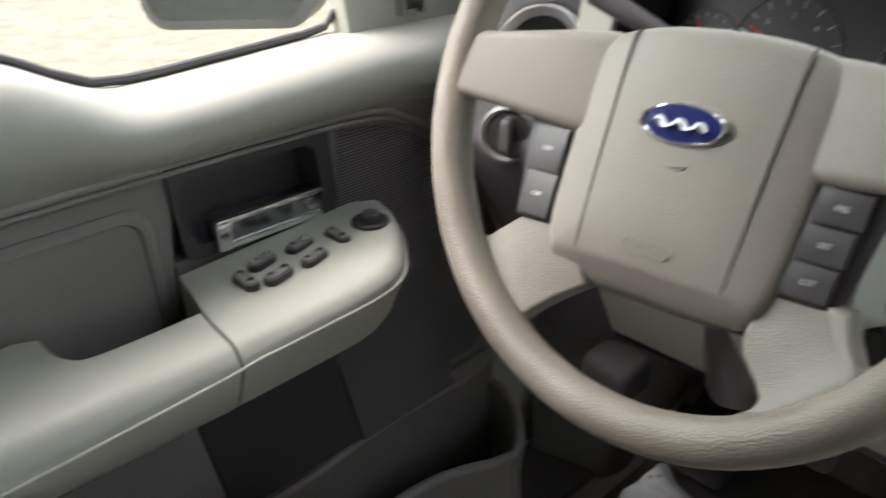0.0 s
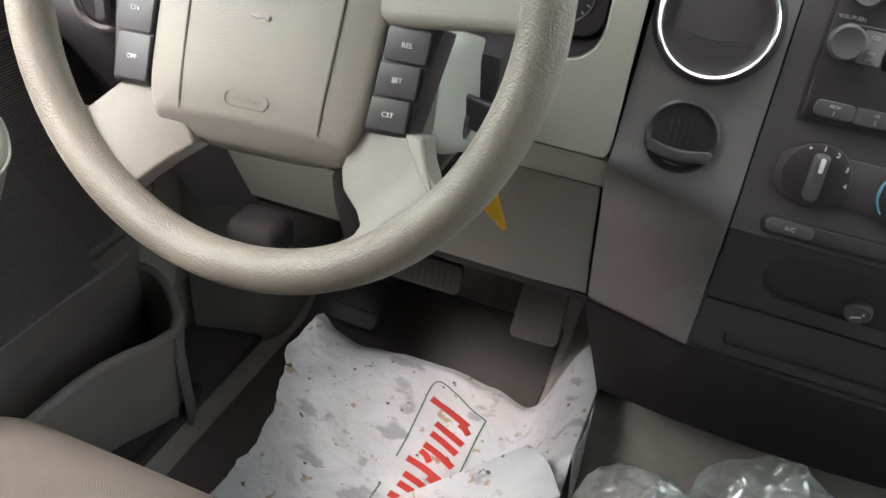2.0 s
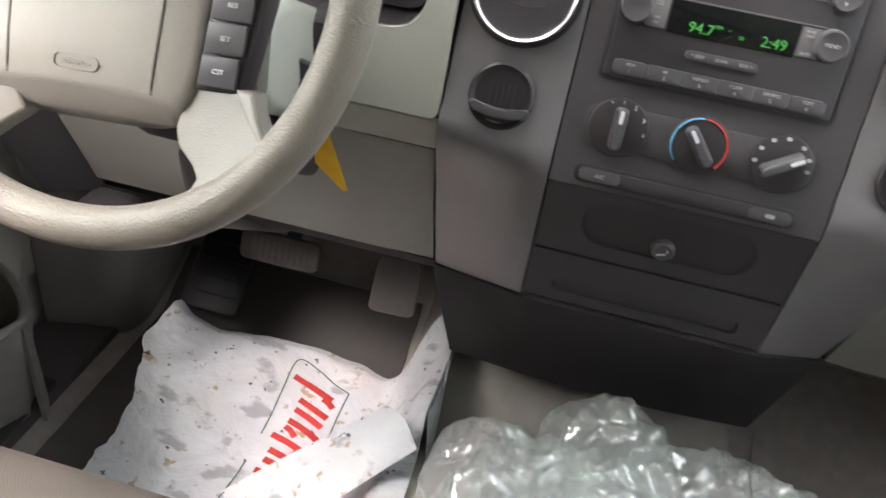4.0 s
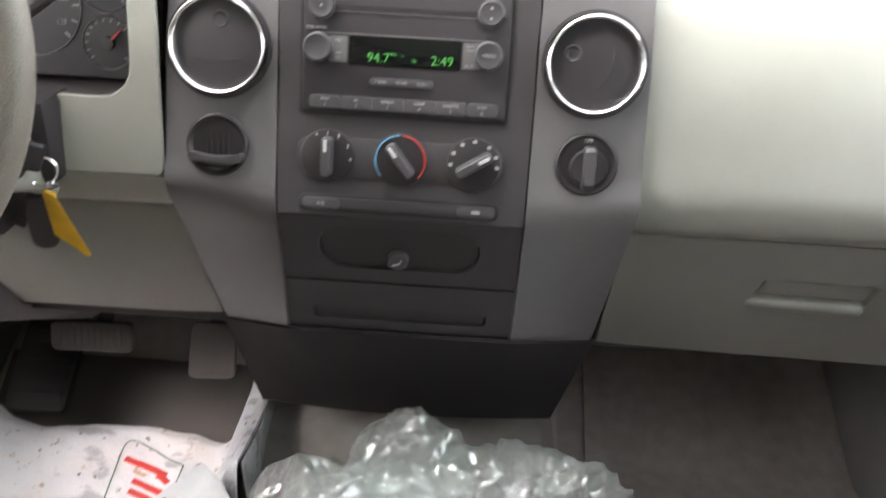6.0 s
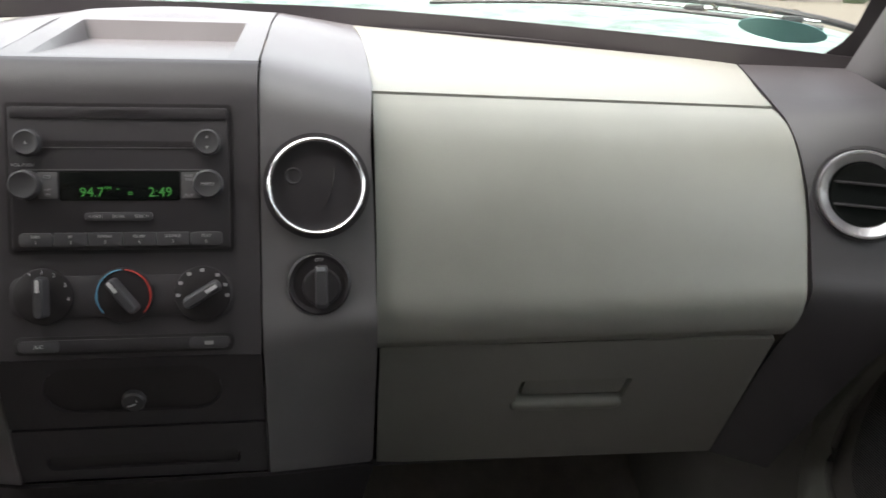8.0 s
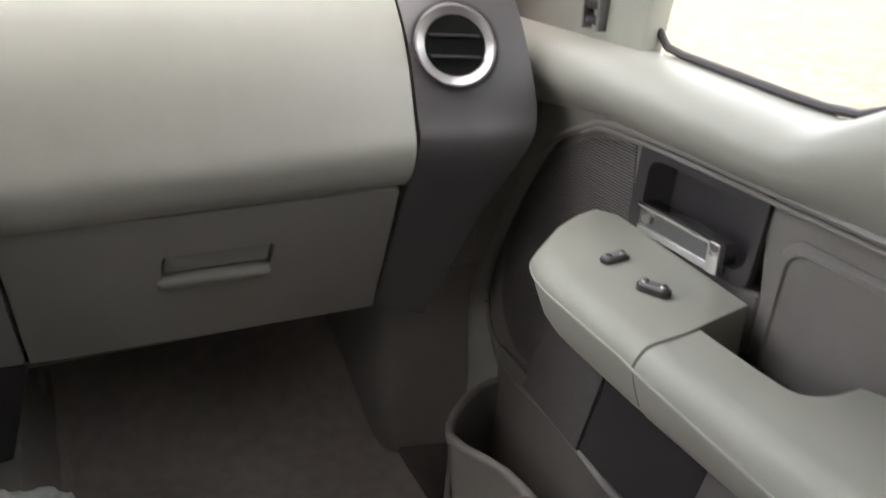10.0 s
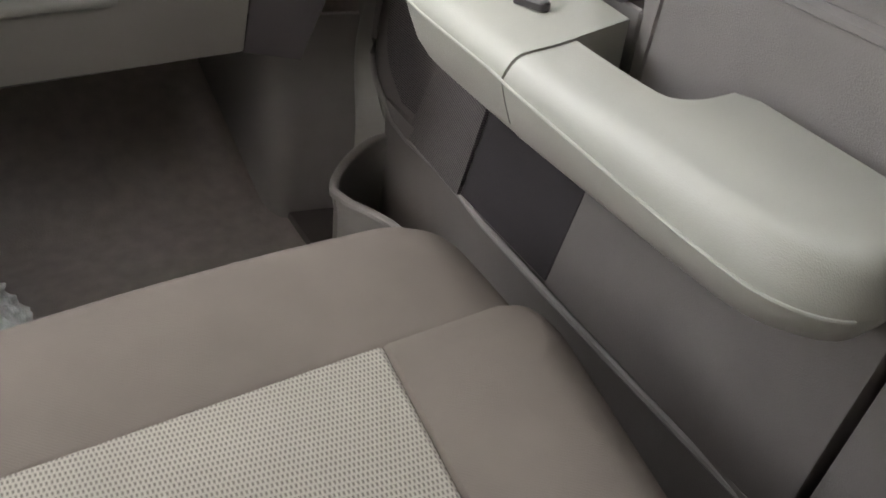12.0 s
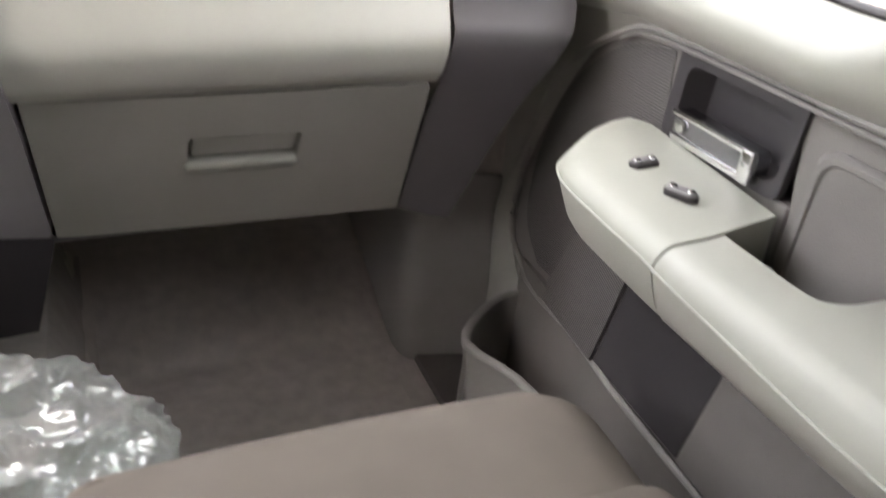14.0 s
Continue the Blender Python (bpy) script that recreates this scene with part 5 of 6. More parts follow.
for x, z, lab, txt in ((-0.0770, 0.7155, "round eject button", ""), (0.072, 0.7165, "round tuning button", ""), (-0.0795, 0.681, "round volume knob", ""), (0.072, 0.6815, "round menu knob", "MENU")):
    kb = round_key(x, z, 0.0112 if z > 0.7 else 0.0125, "knob", lab, radio, 0.007 if z > 0.7 else 0.010)
    if txt:
        part("lettering", lettering(txt, face(x, z, 0.0122), 0.0042), DIM_INK, kb, "white letters %s" % txt, smooth=0)
    elif z > 0.7:
        part("arrow_mark", merge(*[prism([face(x, z + q, 0.0090) @ V(*p) for p in ((-0.0014, -0.0012 * sg, 0), (0.0014, -0.0012 * sg, 0), (0, 0.0016 * sg, 0))], FN * 0.0003) for q, sg in (((0.0, 1),) if x < 0 else ((0.0045, 1), (-0.0045, -1)))]), DIM_INK, kb, "white arrow mark", smooth=0)
for txt, x, z, size in (("VOL-PUSH", -0.0815, 0.6972, 0.0040), ("CD", -0.0620, 0.6875, 0.0042), ("AM", -0.0620, 0.6768, 0.0036), ("FM", -0.0620, 0.6728, 0.0036), ("AUX", 0.0555, 0.672, 0.0042), ("BASS", 0.0555, 0.6885, 0.0032), ("TREB", 0.0555, 0.6852, 0.0032)):
    part("lettering", lettering(txt, face(x, z, 0.0042), size), DIM_INK, radio, "white letters", smooth=0)
part("seek_bar", on_face(rounded(0.057, 0.0072, 0.0034, 4), -0.004, 0.6545, 0.003, 0.0056, 0.001), KNOB, radio, "seek and scan bar")
for txt, x in (("< SEEK", -0.023), ("SCAN", -0.004), ("SEEK >", 0.015)):
    part("lettering", lettering(txt, face(x, 0.6545, 0.0058), 0.0038), DIM_INK, radio, "white letters %s" % txt, smooth=0)
for k, (a, b) in enumerate((("REW", "1"), ("FF", "2"), ("REPEAT", "3"), ("COMP", "4"), ("SHUFFLE", "5"), ("TEXT", "6"))):
    x = -0.0722 + k * 0.0283
    pb = part("preset_button", on_face(rounded(0.0277, 0.0118, 0.004 if k in (0, 5) else 0.0012, 4), x, 0.6355, 0.003, 0.0066, 0.0012), KNOB, radio, "grey preset button")
    part("lettering", merge(lettering(a, face(x, 0.6378, 0.0068), 0.0036), lettering(b, face(x, 0.6332, 0.0068), 0.0042)), DIM_INK, pb, "white letters %s %s" % (a, b), smooth=0)

# ---------- climate panel ----------
clim = thing("climate_control", (-0.002, 0.0, 0.54), "dark climate panel with three rotary knobs", "climate control")
part("plate", on_face(rounded(0.188, 0.036, 0.012, 5), -0.003, 0.5875, 0.0004, 0.0018, 0.0008), STACK, clim, "charcoal plate")
for x, turn, lab in ((-0.0688, 0, "fan knob with white pointer"), (-0.002, 38, "temperature knob between blue and red"), (0.065, -58, "mode knob with white pointer")):
    kb = part("knob", revolve([(0, 0.003), (0.0225, 0.003), (0.0242, 0.0022), (0.0248, 0.0)], face(x, 0.588, 0.002), 44), BLACK, clim, lab)
    m = face(x, 0.588, 0.008) @ pose(0, 0, 0, 0, 0, turn)
    part("grip_bar", loft([[m @ V(a * k, b * k2, h) for a, b in rounded(0.0095, 0.036, 0.004)] for k, k2, h in ((1.25, 1.0, -0.004), (1.0, 0.98, 0.005), (0.85, 0.95, 0.0095), (0.6, 0.9, 0.0105))]), KNOB, kb, "raised grip bar")
    part("pointer", prism([m @ V(a, b + 0.0105, 0.0107) for a, b in rounded(0.0032, 0.011, 0.001)], FN * 0.0004), WHITE_INK, kb, "white pointer line", smooth=0)


def arc(x, z, R, a0, a1, n=20):
    return [face(x, z, 0.0052) @ V(R * math.cos(radians(a0 + (a1 - a0) * k / n)), R * math.sin(radians(a0 + (a1 - a0) * k / n)), 0) for k in range(n + 1)]


part("cold_arc", tube(arc(-0.002, 0.588, 0.0226, 93, 222), 0.0011, 6, 0.5), BLUE_INK, clim, "blue cold arc")
part("warm_arc", tube(arc(-0.002, 0.588, 0.0226, 87, -42), 0.0011, 6, 0.5), RED_INK, clim, "red warm arc")
for txt, a in (("*", 118), ("1", 90), ("2", 62), ("3", 28), ("4", -6)):
    part("lettering", lettering(txt, face(-0.0688 + 0.0212 * math.cos(radians(a)), 0.588 + 0.0204 * math.sin(radians(a)), 0.0053), 0.0052), WHITE_INK, clim, "white fan numbers", smooth=0)
part("mode_symbols", merge(*[on_face(rounded(0.0038, 0.0030, 0.0008, 2), 0.065 + 0.0212 * math.cos(radians(a)), 0.588 + 0.0204 * math.sin(radians(a)), 0.0048, 0.0053) for a in (-4, 22, 52, 90, 122, 152, 182)]), DIM_INK, clim, "white mode symbols", smooth=0)
bar = part("button_bar", on_face(rounded(0.1865, 0.0165, 0.007, 4), -0.002, 0.5460, 0.0004, 0.0016, 0.0005), BLACK, clim, "black recess round the button bar")
part("bar_rail", on_face(rounded(0.1790, 0.0105, 0.0048, 4), -0.002, 0.5460, 0.0012, 0.0040, 0.0012), CHARCOAL, bar, "long charcoal bar")
for x, w, txt in ((-0.0735, 0.0345, "A/C"), (0.0695, 0.0345, "")):
    kb = part("button", on_face(rounded(w, 0.0100, 0.0044, 4), x, 0.5460, 0.0030, 0.0052, 0.0012), KNOB, bar, "grey bar button")
    if txt:
        part("lettering", lettering(txt, face(x, 0.5460, 0.0055), 0.0048), DIM_INK, kb, "pale letters %s" % txt, smooth=0)
    else:
        part("recirculation_mark", on_face(rounded(0.008, 0.0034, 0.0012, 2), x, 0.5460, 0.0050, 0.0055), DIM_INK, kb, "pale recirculation symbol", smooth=0)

# cigarette lighter
light = thing("cigarette_lighter", (-0.002, 0.0, 0.47), "black cigarette lighter in its oval pocket", "lighter")
lm = face2(-0.002, 0.486, -0.02)
part("socket", revolve([(0.0, 0.012), (0.010, 0.012), (0.0135, 0.016), (0.0155, 0.014), (0.016, -0.008)], lm, 32), BLACK, light)
part("plug", revolve([(0, 0.0245), (0.009, 0.024), (0.0105, 0.022), (0.0105, 0.01)], lm, 28), KNOB, light, "round plug")
part("mark", merge(*[prism([lm @ V(*p) for p in q], lm.to_3x3() @ V(0, 0, 0.0004)) for q in (((-0.005, -0.004, 0.0248), (0.003, -0.001, 0.0248), (0.002, 0.0005, 0.0248), (-0.005, -0.002, 0.0248)), ((0.0025, 0.001, 0.0248), (0.0045, 0.003, 0.0248), (0.003, 0.005, 0.0248)))]), WHITE_INK, light, "white lighter symbol", smooth=0)
part("collar_mark", merge(*[box((-0.003, -0.0008, 0), (0.003, 0.0008, 0.0006), 0, 1, lm @ pose(x, 0.0195, 0.0)) for x in (-0.009, 0.009)]), WHITE_INK, light, smooth=0)


# ---------- vents and round controls ----------
def vent(m, name_label, closed, turn=0):
    v = thing("air_vent", m.translation, name_label, "air vent", "dashboard vents")
    part("seat_ring", revolve([(0.0475, 0.0005), (0.0475, 0.0025), (0.0445, 0.003), (0.0435, 0.0)], m, 56), CHARCOAL, v)
    part("chrome_ring", revolve([(0.0428, 0.001), (0.0434, 0.0085), (0.0428, 0.0118), (0.0416, 0.0126), (0.0402, 0.0118), (0.0386, 0.0085), (0.0364, 0.0025)] if closed else [(0.0425, 0.001), (0.0435, 0.006), (0.0425, 0.0085), (0.0405, 0.0085), (0.0365, 0.0045), (0.0325, 0.0005)], m, 64), BRIGHT_RING if closed else SATIN_RING, v, "bright chrome ring")
    if closed:
        ball = part("shutter", revolve([(0, 0.0062), (0.015, 0.0059), (0.028, 0.0048), (0.0368, 0.0030)], m, 48), CHARCOAL, v, "closed dark grey shutter")
        k = m @ pose(0, 0, 0, 0, 0, turn)
        part("shutter_line", tube([k @ V(-0.034 + 0.068 * t, -0.004 - 0.010 * math.sin(math.pi * t), 0.0062 - 0.0040 * (2 * t - 1) ** 2) for t in [q / 16 for q in range(17)]], 0.0006, 5), BLACK, ball, "thin slit in the shutter")
        part("dimple", revolve([(0, 0.0), (0.004, 0.0006), (0.0065, 0.0024), (0.0075, 0.0020), (0.008, 0.0)], k @ pose(0.002, 0.022, 0.0042), 24), CHARCOAL, ball, "finger dimple")
    else:
        part("throat", revolve([(0, 0.0005), (0.020, 0.0005), (0.0305, 0.0015), (0.0325, 0.0)], m, 40), SCREEN, v, "dark open throat")
        for k in (-1, 1):
            h = 0.011 * k
            w = math.sqrt(0.031 ** 2 - h * h)
            part("slat", box((-w * 0.93, -0.001, 0.000), (w * 0.93, 0.001, 0.006), 0.0005, 1, m @ pose(0, h, 0, 10)), CHARCOAL, v, "black slat")
    return v


vent(face(-0.1685, 0.678, 0.0015), "round chrome-ringed vent with closed shutter", True, 0)
vent(face(0.166, 0.6795, 0.0015), "round chrome-ringed vent with closed shutter", True, 72)
for s in (1, -1):
    vent(axes(V(s * 0.6975, 0.0130, 0.6725), (1, s * -0.46, 0), (0, 0.25, 0.96), (s * -0.4, -0.88, 0.22)), "round chrome-ringed vent with open slats", False)


def dense(outline, step):
    """The same outline with more points on its long sides."""
    out = []
    for i, p in enumerate(outline):
        q = outline[(i + 1) % len(outline)]
        n = max(1, int(math.hypot(q[0] - p[0], q[1] - p[1]) / step))
        out += [(p[0] + (q[0] - p[0]) * k / n, p[1] + (q[1] - p[1]) * k / n) for k in range(n)]
    return out


def round_socket(x, z, lab, cat, name):
    t = thing(name, face(x, z).translation, lab, cat)
    part("well", revolve([(0.0, 0.0012), (0.023, 0.0012), (0.0265, 0.0045), (0.0285, 0.003), (0.0285, 0.0)], face(x, z, 0.0008), 44), BLACK, t, "black round well")
    return t


ls = round_socket(-0.170, 0.592, "black round dash vent button with a scooped grip", "dash control", "dash_control")
f0 = face(-0.170, 0.592, 0.002)
part("grip", loft([[f0 @ V(x * k, y * k - 0.0140 + 0.0042 * (x / 0.026) ** 2, h) for x, y in dense(rounded(0.053, 0.0085, 0.0040), 0.005)] for k, h in ((1.0, 0.0), (1.0, 0.004), (0.9, 0.0075), (0.7, 0.008))]), KNOB, ls, "grey grip bar")
for k in range(5):
    part("rib", box((-0.0007, -0.011, 0), (0.0007, 0.009, 0.0012), 0, 1, f0 @ pose(-0.010 + 0.005 * k, 0.003, 0.0008)), CHARCOAL, ls)
rs = round_socket(0.167, 0.5945, "black round airbag switch with a grey turn bar", "switch", "airbag_switch")
f1 = face(0.167, 0.5945, 0.002)
part("turn_bar", loft([[f1 @ V(x * k + 0.002, y * k - 0.003, h) for x, y in rounded(0.011, 0.038, 0.003)] for k, h in ((1.05, 0.0), (1.0, 0.008), (0.8, 0.011))]), KNOB, rs, "grey turn bar")
part("half_disc", revolve([(0, 0.004), (0.0155, 0.004), (0.0175, 0.001), (0.0175, 0)], f1 @ pose(0.002, -0.003, 0), 36), CHARCOAL, rs)
part("lettering", lettering("OFF", face(0.167, 0.6155, 0.0058), 0.0046), DIM_INK, rs, "white letters OFF", smooth=0)
hs = thing("headlight_switch", (-0.716, 0.0, 0.59), "round grey headlight switch in a ring", "switch")
hm = axes(V(-0.710, -0.013, 0.591), (1, 0.46, 0), (0, 0.05, 0.99), (0.4, -0.9, 0.04))
part("ring", revolve([(0.030, 0.0), (0.030, 0.004), (0.0265, 0.006), (0.024, 0.001)], hm, 40), GREY, hs, "grey bezel ring")
part("dial", revolve([(0, 0.003), (0.020, 0.003), (0.0235, 0.0)], hm, 36), BLACK, hs)
part("turn_bar", loft([[hm @ V(x * k, y * k, h) for x, y in rounded(0.011, 0.038, 0.004)] for k, h in ((1, 0.002), (0.9, 0.014), (0.7, 0.016))]), KNOB, hs, "grey turn bar")


# ---------- pedals and what hangs under the dash ----------
brake = thing("brake_pedal", (-0.48, 0.36, 0.03), "wide dark brake pedal with ribbed rubber", "pedal")
bm_ = axes(V(-0.482, 0.30, 0.156), (1, 0, 0.02), (0, 0.25, 0.97), (0, -0.97, 0.25))
part("rubber_pad", prism([bm_ @ V(x, y, -0.006) for x, y in rounded(0.122, 0.046, 0.010)], bm_.to_3x3() @ V(0, 0, 0.012), 0.003), RUBBER, brake, "black rubber tread")
for k in range(10):
    part("tread_rib", box((-0.0016, -0.016, 0.005), (0.0016, 0.016, 0.008), 0.0005, 1, bm_ @ pose(-0.045 + 0.010 * k, 0, 0)), RUBBER, brake)
part("arm", tube([(-0.47, 0.31, 0.16), (-0.46, 0.40, 0.26), (-0.45, 0.46, 0.40)], 0.012, 10, 0.6), BLACK, brake, "black steel arm")
gas = thing("accelerator_pedal", (-0.30, 0.36, 0.03), "dark accelerator pedal with a worn tread", "pedal")
gm_ = axes(V(-0.300, 0.298, 0.146), (1, 0, 0.05), (0, 0.42, 0.9), (0, -0.9, 0.42))
part("rubber_pad", prism([gm_ @ V(x * (1 - y), y, -0.006) for x, y in rounded(0.068, 0.084, 0.010)], gm_.to_3x3() @ V(0, 0, 0.012), 0.003), RUBBER, gas, "dark worn tread")
part("arm", tube([(-0.30, 0.31, 0.16), (-0.295, 0.42, 0.28), (-0.29, 0.47, 0.42)], 0.010, 10), BLACK, gas, "black steel arm")
obd = thing("diagnostic_socket", (-0.62, 0.1, 0.30), "dark diagnostic socket under the dashboard", "socket")
part("housing", box((-0.665, 0.075, 0.255), (-0.595, 0.14, 0.310), 0.018, 4), MATTE, obd)
boot = thing("column_boot", (-0.45, 0.2, 0.25), "dark steering shaft cover under the dash", "cover")
part("boot", tube([(-0.50, 0.09, 0.46), (-0.50, 0.14, 0.32), (-0.48, 0.30, 0.22)], [0.035, 0.032, 0.028], 16), BLACK, boot)
rest = thing("foot_rest", (-0.63, 0.42, 0.0), "black ribbed foot rest on the floor", "foot rest")
fm_ = axes(V(-0.615, 0.40, 0.03), (1, 0, 0), (0, 0.8, 0.6), (0, -0.6, 0.8))
part("plate", prism([fm_ @ V(x, y, 0) for x, y in rounded(0.10, 0.18, 0.012)], fm_.to_3x3() @ V(0, 0, 0.012), 0.003), BLACK, rest)
for k in range(5):
    part("rib", box((-0.04, -0.003, 0.011), (0.04, 0.003, 0.015), 0.001, 1, fm_ @ pose(0, -0.06 + 0.03 * k, 0)), BLACK, rest)

# ---------- keys ----------
keys = thing("key_ring", (-0.315, -0.03, 0.50), "bunch of keys with a yellow tag hanging from the ignition", "keys")
part("blade_head", box((-0.016, -0.004, -0.012), (0.016, 0.004, 0.014), 0.003, 3, pose(-0.322, -0.058, 0.594, 0, 20, 25)), BLACK, keys, "black key head in the lock")
part("ring", revolve([(0.0125 + 0.0011 * math.cos(a), 0.0011 * math.sin(a)) for a in [2 * math.pi * k / 8 for k in range(8)]], pose(-0.318, -0.040, 0.572, 80, 20, 30), 32, close=True), CHROME, keys, "steel split ring")
part("clip", box((-0.006, -0.003, -0.010), (0.006, 0.003, 0.010), 0.002, 2, pose(-0.314, -0.038, 0.552, 0, 25, 15)), CHROME, keys, "bright steel clip")
part("fob", loft([[pose(-0.329, -0.036, 0.520, 0, -4, 12) @ V(x * k, h, y * k) for x, y in rounded(0.024, 0.052, 0.010)] for k, h in ((0.8, -0.007), (1, -0.004), (1, 0.004), (0.8, 0.007))]), BLACK, keys, "black remote fob")
part("yellow_tag", prism([V(-0.320, -0.044, 0.556), V(-0.309, -0.043, 0.550), V(-0.287, -0.038, 0.489), V(-0.291, -0.0375, 0.487), V(-0.318, -0.040, 0.510)], (0.001, -0.0016, 0.0), 0.0004, 1), YELLOW, keys, "creased yellow tag")
part("spare_key", prism([V(-0.338, -0.036, 0.548), V(-0.330, -0.036, 0.548), V(-0.346, -0.036, 0.512), V(-0.356, -0.036, 0.516)], (0, -0.002, 0), 0.0005, 1), BLACK, keys, "dark spare key")

# ---------- white carrier bag ----------
BAGM = material("carrier_bag", (0.56, 0.59, 0.61), 0.38, mottle=0.05, mottle_size=12)
nb = BAGM.node_tree
bco = [n for n in nb.nodes if n.type == "TEX_COORD"][0]
bmix = [n for n in nb.nodes if n.type == "MIX"][0]


def stain(tree, src, color, scale, lo, hi, kind="noise", detail=3, squeeze=(1, 1, 1)):
    mp = tree.nodes.new("ShaderNodeMapping")
    mp.inputs["Scale"].default_value = squeeze
    tree.links.new(bco.outputs["Object"], mp.inputs["Vector"])
    if kind == "noise":
        n = tree.nodes.new("ShaderNodeTexNoise")
        n.inputs["Detail"].default_value = detail
        out = n.outputs["Fac"]
    else:
        n = tree.nodes.new("ShaderNodeTexVoronoi")
        out = n.outputs["Distance"]
    n.inputs["Scale"].default_value = scale
    tree.links.new(mp.outputs["Vector"], n.inputs["Vector"])
    r = tree.nodes.new("ShaderNodeMapRange")
    r.inputs["From Min"].default_value, r.inputs["From Max"].default_value = lo, hi
    tree.links.new(out, r.inputs["Value"])
    x = tree.nodes.new("ShaderNodeMix")
    x.data_type = "RGBA"
    x.inputs["B"].default_value = (*color, 1)
    tree.links.new(src, x.inputs["A"])
    tree.links.new(r.outputs["Result"], x.inputs["Factor"])
    return x.outputs["Result"]


c0 = stain(nb, bmix.outputs["Result"], (0.54, 0.54, 0.525), 7, 0.50, 0.70, detail=5)
c1 = stain(nb, c0, (0.34, 0.35, 0.375), 19, 0.60, 0.67, detail=6, squeeze=(1, 1.7, 1))
c2 = stain(nb, c1, (0.36, 0.29, 0.19), 50, 0.64, 0.69)
c3 = stain(nb, c2, (0.10, 0.085, 0.07), 64, 0.685, 0.715)
nb.links.new(c3, nb.nodes["Principled BSDF"].inputs["Base Color"])
wr = nb.nodes.new("ShaderNodeTexNoise")
wr.inputs["Scale"].default_value, wr.inputs["Detail"].default_value, wr.inputs["Distortion"].default_value = 13, 4, 0.3
nb.links.new(bco.outputs["Object"], wr.inputs["Vector"])
bb_ = nb.nodes.new("ShaderNodeBump")
bb_.inputs["Strength"].default_value, bb_.inputs["Distance"].default_value = 0.6, 0.02
nb.links.new(wr.outputs["Fac"], bb_.inputs["Height"])
nb.links.new(bb_.outputs["Normal"], nb.nodes["Principled BSDF"].inputs["Normal"])


def smooth01(t):
    t = max(0.0, min(1.0, t))
    return t * t * (3 - 2 * t)


FAR = [float(p[0]) for p in spline([(0.247,), (0.244,), (0.263,), (0.275,), (0.268,), (0.268,), (0.305,)], 200)]


def bag_point(u, v, lift=0.0):
    """The bag's upper side: u from the door towards the hump, v from the seat towards the pedals."""
    x = -0.624 + 0.434 * u + 0.02 * math.sin(5 * v) * (1 - u)
    x += (0.026 * smooth01((v - 0.75) / 0.25) + 0.010 * noise.noise(V(v * 7, 3.0, 0.0)) + 0.004 * noise.noise(V(v * 22, 6.0, 0.0))) * (1 - u) ** 3
    far = FAR[max(0, min(200, int(round(u * 200))))]
    y = -0.06 + (far + 0.06) * v
    z = -0.018 - 0.142 * (x + 0.415) + 0.262 * (y - 0.108)
    top = 0.175 - 0.16 * (y - 0.04)
    z += max(0.0, top - z) * smooth01((u - 0.78) / 0.22) * smooth01((y + 0.02) / 0.05)
    z += 0.009 * noise.noise(V(x * 9, y * 9, 1.0)) + 0.0045 * noise.noise(V(x * 26, y * 20, 4.0))
    z += 0.018 * smooth01(1 - u / 0.06) * smooth01((v - 0.8) / 0.2) - 0.012 * smooth01(1 - (1 - v) / 0.06) * (1 - smooth01((u - 0.8) / 0.2))
    return V(x, y, max(z, FLOOR_Z + 0.012, floor_height(x, y) + 0.016) + lift)


bag = thing("carrier_bag", (-0.42, 0.1, FLOOR_Z), "crumpled stained white carrier bag spread over the footwell", "plastic bag")
part("bag_sheet", sheet(lambda u, v: bag_point(u, v), 70, 60, 0.004), BAGM, bag, "stained white plastic", smooth=60)
part("bag_underside", sheet(lambda u, v: bag_point(0.03 + 0.94 * u, 0.02 + 0.9 * v) + V(0, 0, -0.008 - 0.03 * math.sin(math.pi * u) * math.sin(math.pi * v)), 30, 30, 0.003), BAGM, bag, smooth=60)


def flap(u, v):
    A, B, C, D = V(-0.415, -0.03, 0.02), V(-0.236, 0.040, 0.168), V(-0.19, -0.005, 0.155), V(-0.33, -0.11, 0.05)
    p = A.lerp(B, u).lerp(D.lerp(C, u), v)
    return p + V(0, 0, 0.018 * math.sin(math.pi * v) * u) + V(0.006, 0.004, 0.006) * noise.noise(p * 18)


part("folded_flap", sheet(flap, 30, 24, 0.002), BAGM, bag, "folded-over bright corner", smooth=60)
part("standing_edge", sheet(lambda u, v: V(-0.190, 0.042, 0.170).lerp(V(-0.192, 0.290, 0.134), u) * (1 - v) + V(-0.178, 0.02, 0.02).lerp(V(-0.182, 0.26, 0.02), u) * v + V(0.004, 0, 0) * math.sin(6 * u + 2 * v), 24, 14, 0.002), BAGM, bag, "upright side of the bag", smooth=60)


def printed(name, uv, w, mat, lab):
    pts = [bag_point(u, v, 0.0022) for u, v in uv]
    return part(name, tube(spline([tuple(p) for p in pts], 4 * len(pts)), w, 8, 0.12), mat, bag, lab)


printed("print_outline", [(0.405, 0.12), (0.425, 0.33), (0.456, 0.569), (0.473, 0.715), (0.489, 0.867), (0.561, 0.871), (0.630, 0.843), (0.687, 0.822)], 0.0011, GREEN_INK, "thin dark outline of the print")
printed("print_outline", [(0.687, 0.822), (0.677, 0.733), (0.658, 0.552), (0.645, 0.44)], 0.0011, GREEN_INK, "thin dark outline of the print")
